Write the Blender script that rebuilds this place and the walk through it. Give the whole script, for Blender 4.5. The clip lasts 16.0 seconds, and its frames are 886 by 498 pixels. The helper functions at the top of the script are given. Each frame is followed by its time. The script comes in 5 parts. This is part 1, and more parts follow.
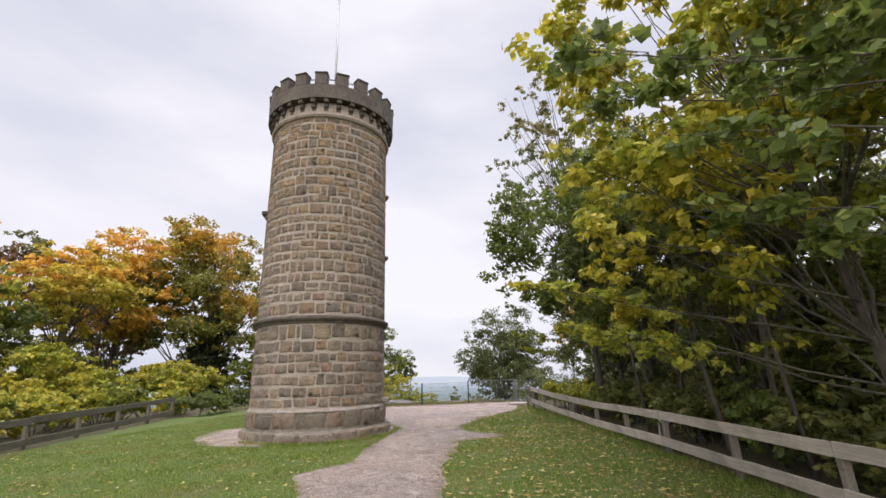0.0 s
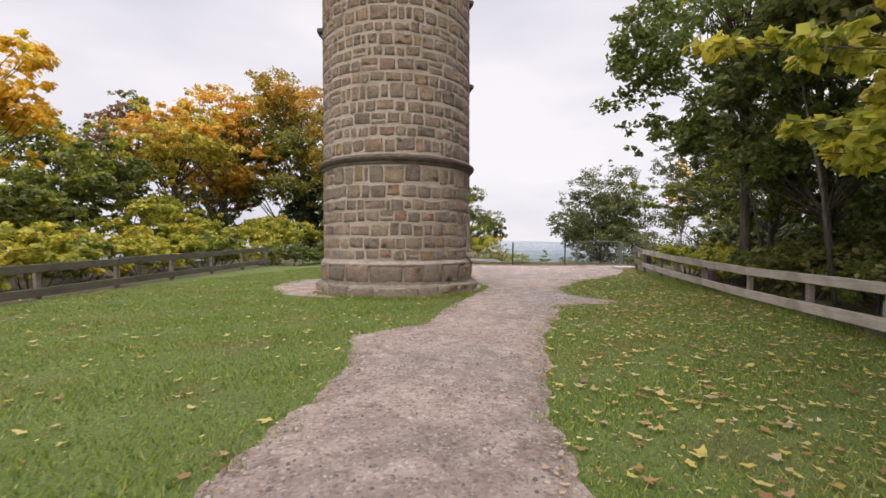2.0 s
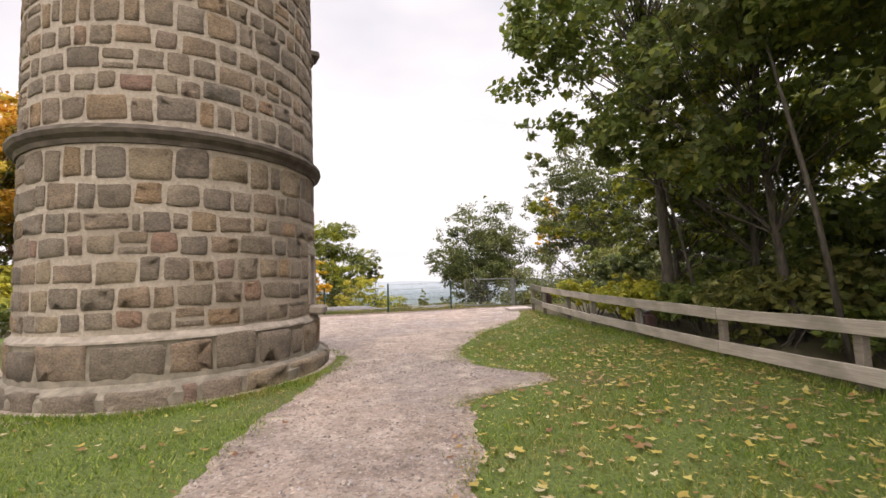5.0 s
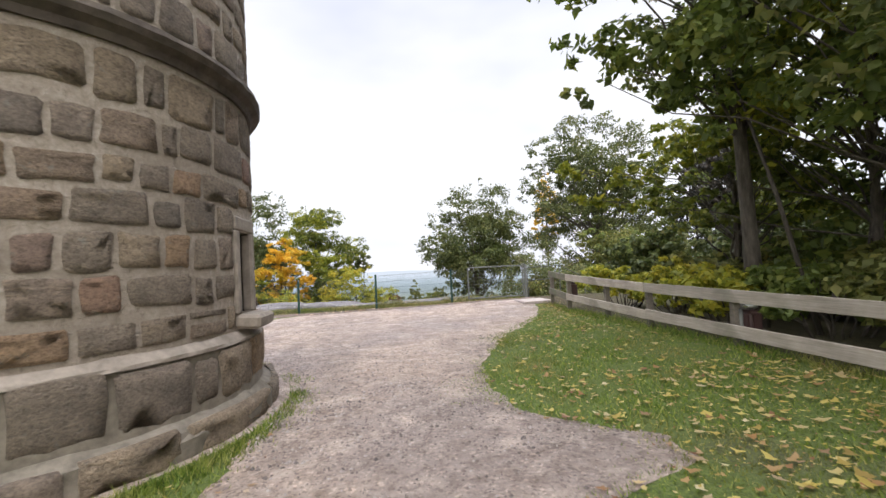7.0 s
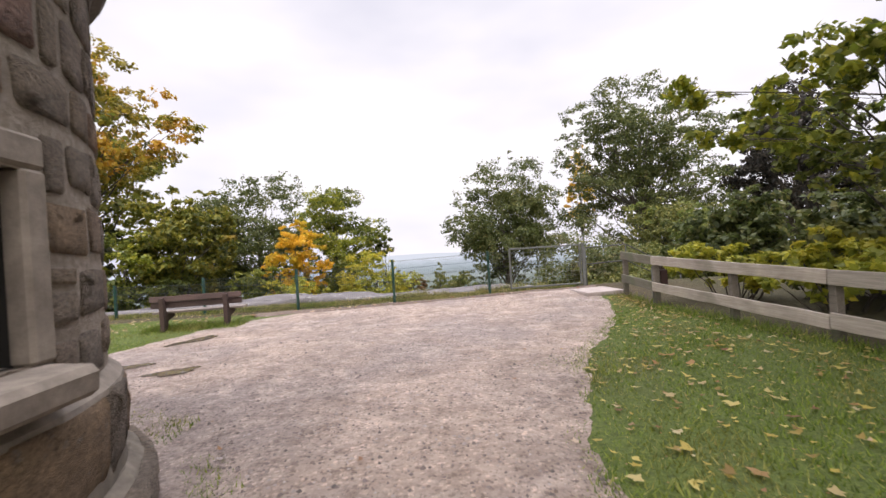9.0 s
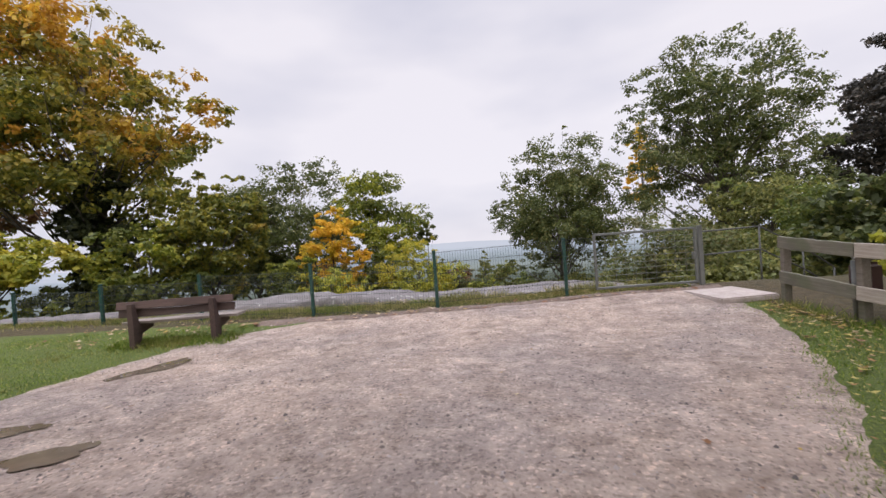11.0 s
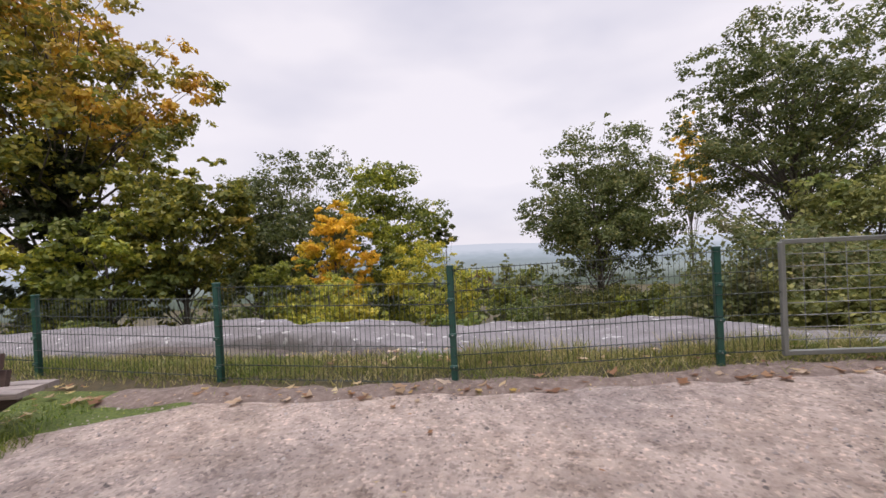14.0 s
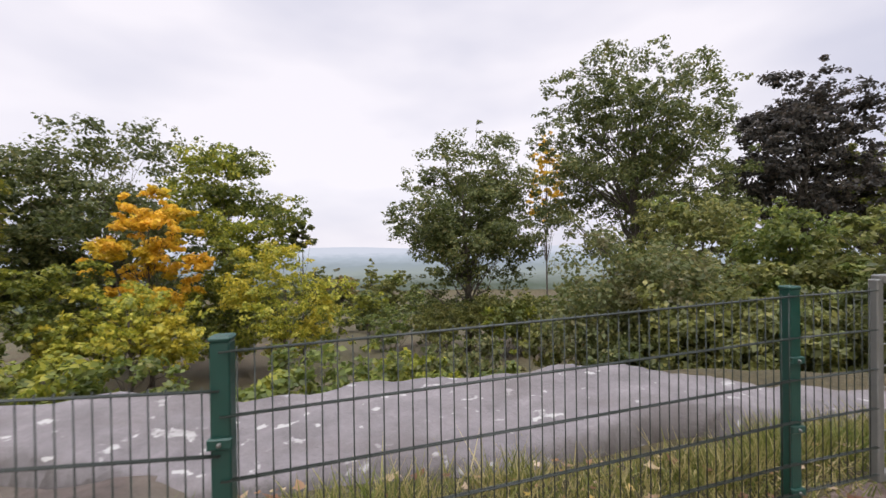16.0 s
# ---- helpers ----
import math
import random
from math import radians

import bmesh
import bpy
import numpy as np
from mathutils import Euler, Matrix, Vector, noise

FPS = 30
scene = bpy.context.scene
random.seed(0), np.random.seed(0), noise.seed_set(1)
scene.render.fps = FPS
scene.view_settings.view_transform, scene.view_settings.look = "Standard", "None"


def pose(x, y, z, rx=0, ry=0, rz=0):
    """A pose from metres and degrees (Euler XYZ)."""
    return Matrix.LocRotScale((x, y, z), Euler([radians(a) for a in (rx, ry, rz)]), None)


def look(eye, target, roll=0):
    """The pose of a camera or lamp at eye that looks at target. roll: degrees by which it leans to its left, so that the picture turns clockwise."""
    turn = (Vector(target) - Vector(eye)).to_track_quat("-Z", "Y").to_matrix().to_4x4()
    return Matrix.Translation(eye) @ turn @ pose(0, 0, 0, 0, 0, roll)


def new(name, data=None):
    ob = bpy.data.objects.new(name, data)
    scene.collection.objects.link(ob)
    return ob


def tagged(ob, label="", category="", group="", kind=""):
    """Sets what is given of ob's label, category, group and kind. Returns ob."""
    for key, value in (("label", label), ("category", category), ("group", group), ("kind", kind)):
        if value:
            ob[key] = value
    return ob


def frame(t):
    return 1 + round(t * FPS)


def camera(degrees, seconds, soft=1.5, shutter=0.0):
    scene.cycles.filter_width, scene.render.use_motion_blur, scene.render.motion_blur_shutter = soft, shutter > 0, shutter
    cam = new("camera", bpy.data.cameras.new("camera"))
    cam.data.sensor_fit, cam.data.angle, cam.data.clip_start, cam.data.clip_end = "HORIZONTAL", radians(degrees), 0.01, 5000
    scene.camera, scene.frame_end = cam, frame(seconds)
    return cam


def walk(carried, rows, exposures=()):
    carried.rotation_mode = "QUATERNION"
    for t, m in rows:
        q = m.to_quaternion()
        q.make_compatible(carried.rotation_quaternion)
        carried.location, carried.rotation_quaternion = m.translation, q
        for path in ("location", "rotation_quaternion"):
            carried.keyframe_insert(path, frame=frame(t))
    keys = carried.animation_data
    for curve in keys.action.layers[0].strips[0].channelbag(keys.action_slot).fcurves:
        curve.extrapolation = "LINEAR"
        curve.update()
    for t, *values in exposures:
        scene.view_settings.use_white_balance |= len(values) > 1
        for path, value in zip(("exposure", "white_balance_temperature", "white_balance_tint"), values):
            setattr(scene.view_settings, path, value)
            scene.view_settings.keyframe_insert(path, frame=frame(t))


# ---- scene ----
cam = camera(92.4, 16.0, 1.5, 0.2)
PATH = [
    (0, (-0.031, -0.074, 1.322), (-0.105, 1.840, 1.897), -1.30),
    (0.5, (-0.078, 0.582, 1.347), (-0.194, 2.509, 1.869), -0.60),
    (1, (-0.169, 1.240, 1.320), (-0.471, 3.183, 1.687), 0.19),
    (1.5, (-0.315, 1.961, 1.190), (-0.863, 3.882, 1.292), 0.98),
    (2, (-0.375, 2.710, 1.056), (-0.873, 4.646, 1.017), 0.43),
    (2.5, (-0.481, 3.391, 1.050), (-0.796, 5.364, 1.144), 1.78),
    (3, (-0.536, 4.056, 1.086), (-0.701, 6.046, 1.203), -0.11),
    (3.5, (-0.612, 4.861, 1.123), (-0.719, 6.853, 1.257), -0.87),
    (4, (-0.680, 5.555, 1.147), (-0.715, 7.550, 1.286), -0.22),
    (4.5, (-0.600, 6.299, 1.144), (-0.497, 8.293, 1.251), -0.95),
    (5, (-0.642, 7.007, 1.079), (-0.571, 9.000, 1.226), -1.75),
    (5.2, (-0.610, 7.261, 1.108), (-0.521, 9.257, 1.189), -2.75),
    (7.3, (-0.826, 10.309, 1.077), (-0.697, 12.302, 1.171), -2.9),
    (7.5, (-0.817, 10.601, 1.113), (-0.592, 12.588, 1.130), -3.3),
    (8, (-0.835, 11.259, 1.154), (-0.665, 13.252, 1.180), -4.0),
    (8.2, (-0.847, 11.556, 1.142), (-0.834, 13.556, 1.163), -4.2),
    (10.3, (-1.079, 14.804, 1.084), (-1.095, 16.804, 1.096), -3.2),
    (10.5, (-1.105, 15.007, 1.114), (-1.198, 17.005, 1.113), -4.3),
    (11, (-1.22, 15.706, 1.121), (-1.429, 17.695, 1.095), -4.2),
    (11.5, (-1.324, 16.406, 1.116), (-1.565, 18.391, 1.102), -3.5),
    (12, (-1.466, 17.048, 1.129), (-1.76, 19.025, 1.083), -4.2),
    (12.5, (-1.508, 17.623, 1.191), (-1.732, 19.61, 1.153), -4.0),
    (13, (-1.544, 18.303, 1.195), (-1.785, 20.287, 1.13), -4.3),
    (13.5, (-1.613, 19.031, 1.197), (-1.855, 21.016, 1.159), -3.8),
    (14, (-1.696, 19.72, 1.184), (-1.995, 21.698, 1.17), -2.8),
    (14.5, (-1.757, 20.388, 1.194), (-1.922, 22.381, 1.139), -3.6),
    (15, (-1.763, 20.983, 1.201), (-1.668, 22.981, 1.16), -2.3),
    (15.5, (-1.778, 21.62, 1.219), (-1.583, 23.61, 1.203), -1.1),
    (16, (-1.769, 22.257, 1.272), (-1.441, 24.23, 1.258), -0.8),
]
walk(cam, [(t, look(eye, target, roll)) for t, eye, target, roll in PATH],
     [(0.0, 0.10, 6550, 10), (1.5, 0.02, 6550, 10), (2.5, 0.17, 7250, 13), (3.5, 0.31, 7600, 16), (5.0, 0.36, 7200, 11), (7.5, 0.38, 6500, 6), (8.2, 0.40, 6900, 12), (10.5, -0.04, 6600, 12), (14.0, 0.0, 6650, 14), (16.0, 0.10, 6650, 12)])
# ---- world and light ----
world = bpy.data.worlds.new("overcast_sky")
scene.world = world
world.use_nodes = True
wt = world.node_tree
wt.nodes.clear()
w_out = wt.nodes.new("ShaderNodeOutputWorld")
w_bg = wt.nodes.new("ShaderNodeBackground")
w_sky = wt.nodes.new("ShaderNodeTexSky")
w_sky.sky_type = "NISHITA"
w_sky.sun_disc = False
w_sky.sun_elevation = radians(34)
w_sky.sun_rotation = radians(184)
w_co = wt.nodes.new("ShaderNodeTexCoord")
w_map = wt.nodes.new("ShaderNodeMapping")
w_map.inputs["Scale"].default_value = (1.0, 1.0, 2.6)
w_noise = wt.nodes.new("ShaderNodeTexNoise")
w_noise.inputs["Scale"].default_value = 1.7
w_noise.inputs["Detail"].default_value = 4.0
w_noise.inputs["Roughness"].default_value = 0.45
w_ramp = wt.nodes.new("ShaderNodeValToRGB")
w_ramp.color_ramp.elements[0].position = 0.32
w_ramp.color_ramp.elements[0].color = (0.60, 0.62, 0.755, 1)
w_ramp.color_ramp.elements[1].position = 0.62
w_ramp.color_ramp.elements[1].color = (0.90, 0.885, 0.96, 1)
w_scale = wt.nodes.new("ShaderNodeVectorMath")
w_scale.operation = "SCALE"
w_scale.inputs["Scale"].default_value = 0.08
w_mix = wt.nodes.new("ShaderNodeMix")
w_mix.data_type = "RGBA"
w_mix.inputs["Factor"].default_value = 0.93
wt.links.new(w_co.outputs["Generated"], w_map.inputs["Vector"])
wt.links.new(w_map.outputs["Vector"], w_noise.inputs["Vector"])
wt.links.new(w_noise.outputs["Fac"], w_ramp.inputs["Fac"])
wt.links.new(w_sky.outputs["Color"], w_scale.inputs[0])
wt.links.new(w_scale.outputs["Vector"], w_mix.inputs["A"])
wt.links.new(w_ramp.outputs["Color"], w_mix.inputs["B"])
wt.links.new(w_mix.outputs["Result"], w_bg.inputs["Color"])
w_sep = wt.nodes.new("ShaderNodeSeparateXYZ")
wt.links.new(w_co.outputs["Generated"], w_sep.inputs[0])
w_zen = wt.nodes.new("ShaderNodeMapRange")
w_zen.interpolation_type = "SMOOTHSTEP"
for w_key, w_val in (("From Min", 0.72), ("From Max", 1.0), ("To Min", 1.03), ("To Max", 6.6)):
    w_zen.inputs[w_key].default_value = w_val
wt.links.new(w_sep.outputs["Z"], w_zen.inputs["Value"])
wt.links.new(w_zen.outputs["Result"], w_bg.inputs["Strength"])
wt.links.new(w_bg.outputs["Background"], w_out.inputs["Surface"])

sun_data = bpy.data.lights.new("sun", "SUN")
sun_data.energy = 3.1
sun_data.angle = radians(90)
sun_data.color = (1.0, 0.96, 0.90)
sun = new("sun", sun_data)
sun.matrix_world = look((0, 0, 60), (3, 46, 25))


# ---- materials ----
def mat(name, rough=0.8, metal=0.0):
    m = bpy.data.materials.new(name)
    m.use_nodes = True
    b = m.node_tree.nodes["Principled BSDF"]
    b.inputs["Roughness"].default_value = rough
    b.inputs["Metallic"].default_value = metal
    return m, m.node_tree, b


def nd(nt, kind, **values):
    n = nt.nodes.new(kind)
    for k, v in values.items():
        n.inputs[k].default_value = v
    return n


def coords(nt, out="Object"):
    return nt.nodes.new("ShaderNodeTexCoord").outputs[out]


def noise_fac(nt, vec, scale, detail=4.0, rough=0.55, stretch=None):
    if stretch:
        mp = nd(nt, "ShaderNodeMapping", Scale=stretch)
        nt.links.new(vec, mp.inputs["Vector"])
        vec = mp.outputs["Vector"]
    n = nd(nt, "ShaderNodeTexNoise", Scale=scale, Detail=detail, Roughness=rough)
    nt.links.new(vec, n.inputs["Vector"])
    return n.outputs["Fac"]


def ramp(nt, fac, stops):
    r = nt.nodes.new("ShaderNodeValToRGB")
    els = r.color_ramp.elements
    while len(els) < len(stops):
        els.new(0.5)
    for e, (p, c) in zip(els, stops):
        e.position = p
        e.color = (*c, 1)
    nt.links.new(fac, r.inputs["Fac"])
    return r.outputs["Color"]


def mix(nt, fac, a, b, kind="MIX"):
    m = nt.nodes.new("ShaderNodeMix")
    m.data_type = "RGBA"
    m.blend_type = kind
    for sock, v in ((m.inputs["Factor"], fac), (m.inputs["A"], a), (m.inputs["B"], b)):
        if isinstance(v, (int, float)):
            sock.default_value = v
        elif isinstance(v, tuple):
            sock.default_value = (*v, 1)
        else:
            nt.links.new(v, sock)
    return m.outputs["Result"]


def remap(nt, fac, a, b, lo=0.0, hi=1.0):
    m = nd(nt, "ShaderNodeMapRange")
    for k, v in (("From Min", a), ("From Max", b), ("To Min", lo), ("To Max", hi)):
        m.inputs[k].default_value = v
    nt.links.new(fac, m.inputs["Value"])
    return m.outputs["Result"]


def bump(nt, b, fac, strength, dist=0.02):
    n = nd(nt, "ShaderNodeBump", Strength=strength, Distance=dist)
    nt.links.new(fac, n.inputs["Height"])
    nt.links.new(n.outputs["Normal"], b.inputs["Normal"])


def leaf_material(name, stops, patch=(0.2, 0.0), patch_stops=None, top=None):
    """Leaves: one tone per leaf out of stops, patches of another tone over the crown."""
    m, nt, b = mat(name, 0.55)
    geo = nt.nodes.new("ShaderNodeNewGeometry")
    col = ramp(nt, geo.outputs["Random Per Island"], stops)
    if patch_stops:
        col2 = ramp(nt, geo.outputs["Random Per Island"], patch_stops)
        co = coords(nt)
        f = remap(nt, noise_fac(nt, co, patch[0], 2.0), 0.5 - patch[1], 0.62 - patch[1])
        if top:
            sep = nt.nodes.new("ShaderNodeSeparateXYZ")
            nt.links.new(co, sep.inputs[0])
            h = remap(nt, sep.outputs["Z"], top[0], top[1], -0.35, 0.35)
            add = nt.nodes.new("ShaderNodeMath")
            add.use_clamp = True
            nt.links.new(f, add.inputs[0])
            nt.links.new(h, add.inputs[1])
            f = add.outputs[0]
        col = mix(nt, f, col, col2)
    nt.links.new(col, b.inputs["Base Color"])
    tr = nt.nodes.new("ShaderNodeBsdfTranslucent")
    nt.links.new(col, tr.inputs["Color"])
    mx = nd(nt, "ShaderNodeMixShader", Fac=0.5)
    out = nt.nodes["Material Output"]
    nt.links.new(b.outputs[0], mx.inputs[1])
    nt.links.new(tr.outputs[0], mx.inputs[2])
    nt.links.new(mx.outputs[0], out.inputs["Surface"])
    return m


GREENS = [(0.0, (0.076, 0.108, 0.025)), (0.5, (0.142, 0.188, 0.039)), (0.85, (0.212, 0.250, 0.050)), (1.0, (0.26, 0.27, 0.058))]
DARKS = [(0.0, (0.092, 0.104, 0.029)), (0.6, (0.170, 0.185, 0.050)), (1.0, (0.30, 0.28, 0.075))]
OLIVES = [(0.0, (0.072, 0.094, 0.029)), (0.6, (0.138, 0.160, 0.051)), (1.0, (0.232, 0.217, 0.072))]
YELLOWS = [(0.0, (0.19, 0.20, 0.027)), (0.5, (0.37, 0.33, 0.03)), (1.0, (0.57, 0.46, 0.045))]
LIMES = [(0.0, (0.115, 0.150, 0.019)), (0.5, (0.245, 0.275, 0.032)), (1.0, (0.45, 0.42, 0.048))]
ORANGES = [(0.0, (0.230, 0.103, 0.016)), (0.5, (0.414, 0.196, 0.021)), (1.0, (0.575, 0.310, 0.034))]
RUSTS = [(0.0, (0.127, 0.063, 0.034)), (0.5, (0.196, 0.103, 0.052)), (1.0, (0.299, 0.172, 0.069))]
PURPLES = [(0.0, (0.023, 0.023, 0.021)), (0.6, (0.046, 0.043, 0.035)), (1.0, (0.091, 0.072, 0.052))]

M_GREEN = leaf_material("leaves_green", GREENS, (0.35, 0.0), OLIVES)
M_DARK = leaf_material("leaves_dark_green", DARKS, (0.4, -0.02), GREENS)
M_OAK = leaf_material("leaves_oak", [(0.0, (0.042, 0.058, 0.017)), (0.5, (0.078, 0.102, 0.026)), (0.85, (0.118, 0.138, 0.035)), (1.0, (0.20, 0.19, 0.055))], (0.3, 0.04), OLIVES)
M_AUTUMN = leaf_material("leaves_autumn", [(0.0, (0.22, 0.22, 0.03)), (0.5, (0.43, 0.375, 0.045)), (1.0, (0.68, 0.55, 0.07))], (0.22, 0.03), [(0.0, (0.46, 0.22, 0.03)), (0.5, (0.66, 0.35, 0.045)), (1.0, (0.76, 0.50, 0.08))], (3.0, 13.5))
M_YELLOW = leaf_material("leaves_yellow", [(0.0, (0.16, 0.19, 0.025)), (0.5, (0.32, 0.34, 0.04)), (1.0, (0.52, 0.47, 0.06))], (0.4, 0.06), [(0.0, (0.25, 0.25, 0.03)), (0.5, (0.45, 0.39, 0.04)), (1.0, (0.64, 0.52, 0.055))])
M_LIME = leaf_material("leaves_lime", [(0.0, (0.060, 0.080, 0.016)), (0.5, (0.105, 0.135, 0.024)), (1.0, (0.20, 0.21, 0.04))], (0.45, 0.06), LIMES)
M_ORANGE = leaf_material("leaves_orange", [(0.0, (0.30, 0.27, 0.025)), (0.5, (0.56, 0.46, 0.03)), (1.0, (0.72, 0.60, 0.06))], (0.5, 0.06), [(0.0, (0.60, 0.34, 0.025)), (1.0, (0.80, 0.53, 0.045))], (1.2, 4.5))
M_MAPLE = leaf_material("leaves_tall_maple", [(0.0, (0.075, 0.095, 0.018)), (0.5, (0.165, 0.175, 0.027)), (1.0, (0.34, 0.29, 0.04))], (0.2, -0.02), [(0.0, (0.36, 0.18, 0.022)), (0.5, (0.55, 0.29, 0.03)), (1.0, (0.66, 0.42, 0.05))], (5.0, 21.0))
M_RUST = leaf_material("leaves_rust", OLIVES, (0.3, 0.05), RUSTS)
M_BIRCH = leaf_material("leaves_birch", OLIVES, (0.5, 0.05), [(0.0, (0.16, 0.15, 0.06)), (0.6, (0.28, 0.25, 0.10)), (1.0, (0.40, 0.30, 0.08))])
M_IVY = leaf_material("leaves_ivy", [(0.0, (0.022, 0.032, 0.012)), (0.6, (0.042, 0.055, 0.018)), (1.0, (0.085, 0.095, 0.03))])
M_PURPLE = leaf_material("leaves_dark_beech", PURPLES)
M_GREY_SHRUB = leaf_material("leaves_grey_green", OLIVES, (0.6, -0.02), [(0.0, (0.09, 0.088, 0.038)), (0.6, (0.145, 0.135, 0.06)), (1.0, (0.22, 0.185, 0.08))])


def bark_material():
    m, nt, b = mat("bark", 0.9)
    co = coords(nt)
    f = noise_fac(nt, co, 6.0, 6.0, 0.6, (3, 3, 0.7))
    nt.links.new(ramp(nt, f, [(0.3, (0.04, 0.033, 0.026)), (0.6, (0.10, 0.085, 0.068)), (0.8, (0.17, 0.16, 0.13))]), b.inputs["Base Color"])
    bump(nt, b, f, 0.8, 0.04)
    return m


M_BARK = bark_material()


def lawn_material():
    m, nt, b = mat("lawn", 0.9)
    co = coords(nt)
    big = noise_fac(nt, co, 0.45, 4.0)
    fine = noise_fac(nt, co, 38.0, 5.0, 0.7)
    g = ramp(nt, fine, [(0.28, (0.028, 0.040, 0.009)), (0.5, (0.092, 0.130, 0.021)), (0.72, (0.18, 0.205, 0.04))])
    d = ramp(nt, fine, [(0.3, (0.05, 0.045, 0.025)), (0.7, (0.13, 0.12, 0.06))])
    nt.links.new(mix(nt, remap(nt, big, 0.56, 0.72, 0.0, 0.7), g, d), b.inputs["Base Color"])
    bump(nt, b, fine, 0.9, 0.05)
    return m


def wild_ground_material():
    m, nt, b = mat("wild_ground", 0.95)
    co = coords(nt)
    big = noise_fac(nt, co, 0.12, 5.0)
    fine = noise_fac(nt, co, 9.0, 6.0, 0.7)
    a = ramp(nt, fine, [(0.3, (0.030, 0.027, 0.011)), (0.6, (0.078, 0.066, 0.026)), (0.8, (0.135, 0.104, 0.044))])
    c = ramp(nt, fine, [(0.3, (0.034, 0.026, 0.012)), (0.7, (0.092, 0.064, 0.028))])
    nt.links.new(mix(nt, remap(nt, big, 0.45, 0.6), a, c), b.inputs["Base Color"])
    bump(nt, b, fine, 0.8, 0.08)
    return m


def gravel_material():
    m, nt, b = mat("gravel", 0.85)
    co = coords(nt)
    big = noise_fac(nt, co, 0.42, 5.0, 0.62)
    streak = noise_fac(nt, co, 1.5, 6.0, 0.7, (1.0, 0.8, 1.0))
    mid = noise_fac(nt, co, 6.5, 9.0, 0.78)
    vor = nd(nt, "ShaderNodeTexVoronoi", Scale=44.0)
    nt.links.new(co, vor.inputs["Vector"])
    sand = ramp(nt, mid, [(0.30, (0.235, 0.176, 0.140)), (0.46, (0.395, 0.308, 0.254)), (0.60, (0.475, 0.382, 0.322)), (0.74, (0.58, 0.480, 0.430))])
    grey = ramp(nt, mid, [(0.30, (0.150, 0.116, 0.102)), (0.46, (0.290, 0.232, 0.205)), (0.60, (0.365, 0.298, 0.265)), (0.74, (0.50, 0.42, 0.38))])
    col = mix(nt, remap(nt, big, 0.40, 0.60), grey, sand)
    col = mix(nt, remap(nt, streak, 0.52, 0.70, 0.0, 0.55), col, (0.165, 0.125, 0.105))
    scuff = noise_fac(nt, co, 4.2, 5.0, 0.62, (1.0, 1.5, 1.0))
    col = mix(nt, remap(nt, scuff, 0.54, 0.68, 0.0, 0.50), col, mix(nt, 1.0, col, (0.50, 0.45, 0.42), "MULTIPLY"))
    col = mix(nt, remap(nt, noise_fac(nt, co, 2.6, 6.0, 0.7), 0.50, 0.66, 0.0, 0.60), col, (0.60, 0.495, 0.43))
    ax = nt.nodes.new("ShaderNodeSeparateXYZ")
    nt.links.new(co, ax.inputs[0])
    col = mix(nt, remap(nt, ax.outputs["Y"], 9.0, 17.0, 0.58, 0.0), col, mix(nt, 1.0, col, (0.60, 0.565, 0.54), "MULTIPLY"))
    sep = nt.nodes.new("ShaderNodeSeparateColor")
    nt.links.new(vor.outputs["Color"], sep.inputs[0])
    speck = ramp(nt, sep.outputs[0], [(0.0, (0.55, 0.53, 0.52)), (0.25, (1.06, 1.06, 1.06)), (0.85, (1.16, 1.15, 1.14)), (1.0, (1.75, 1.70, 1.66))])
    col = mix(nt, 0.8, col, speck, "MULTIPLY")
    nt.links.new(col, b.inputs["Base Color"])
    h = nt.nodes.new("ShaderNodeMath")
    h.operation = "MULTIPLY_ADD"
    nt.links.new(mid, h.inputs[0])
    h.inputs[1].default_value = 1.6
    nt.links.new(sep.outputs[1], h.inputs[2])
    h3 = nt.nodes.new("ShaderNodeMath")
    h3.operation = "MULTIPLY_ADD"
    nt.links.new(noise_fac(nt, co, 3.2, 4.0, 0.6), h3.inputs[0])
    h3.inputs[1].default_value = 3.0
    nt.links.new(h.outputs[0], h3.inputs[2])
    bump(nt, b, h3.outputs[0], 0.9, 0.055)
    nt.links.new(remap(nt, big, 0.35, 0.5, 0.6, 0.9), b.inputs["Roughness"])
    return m


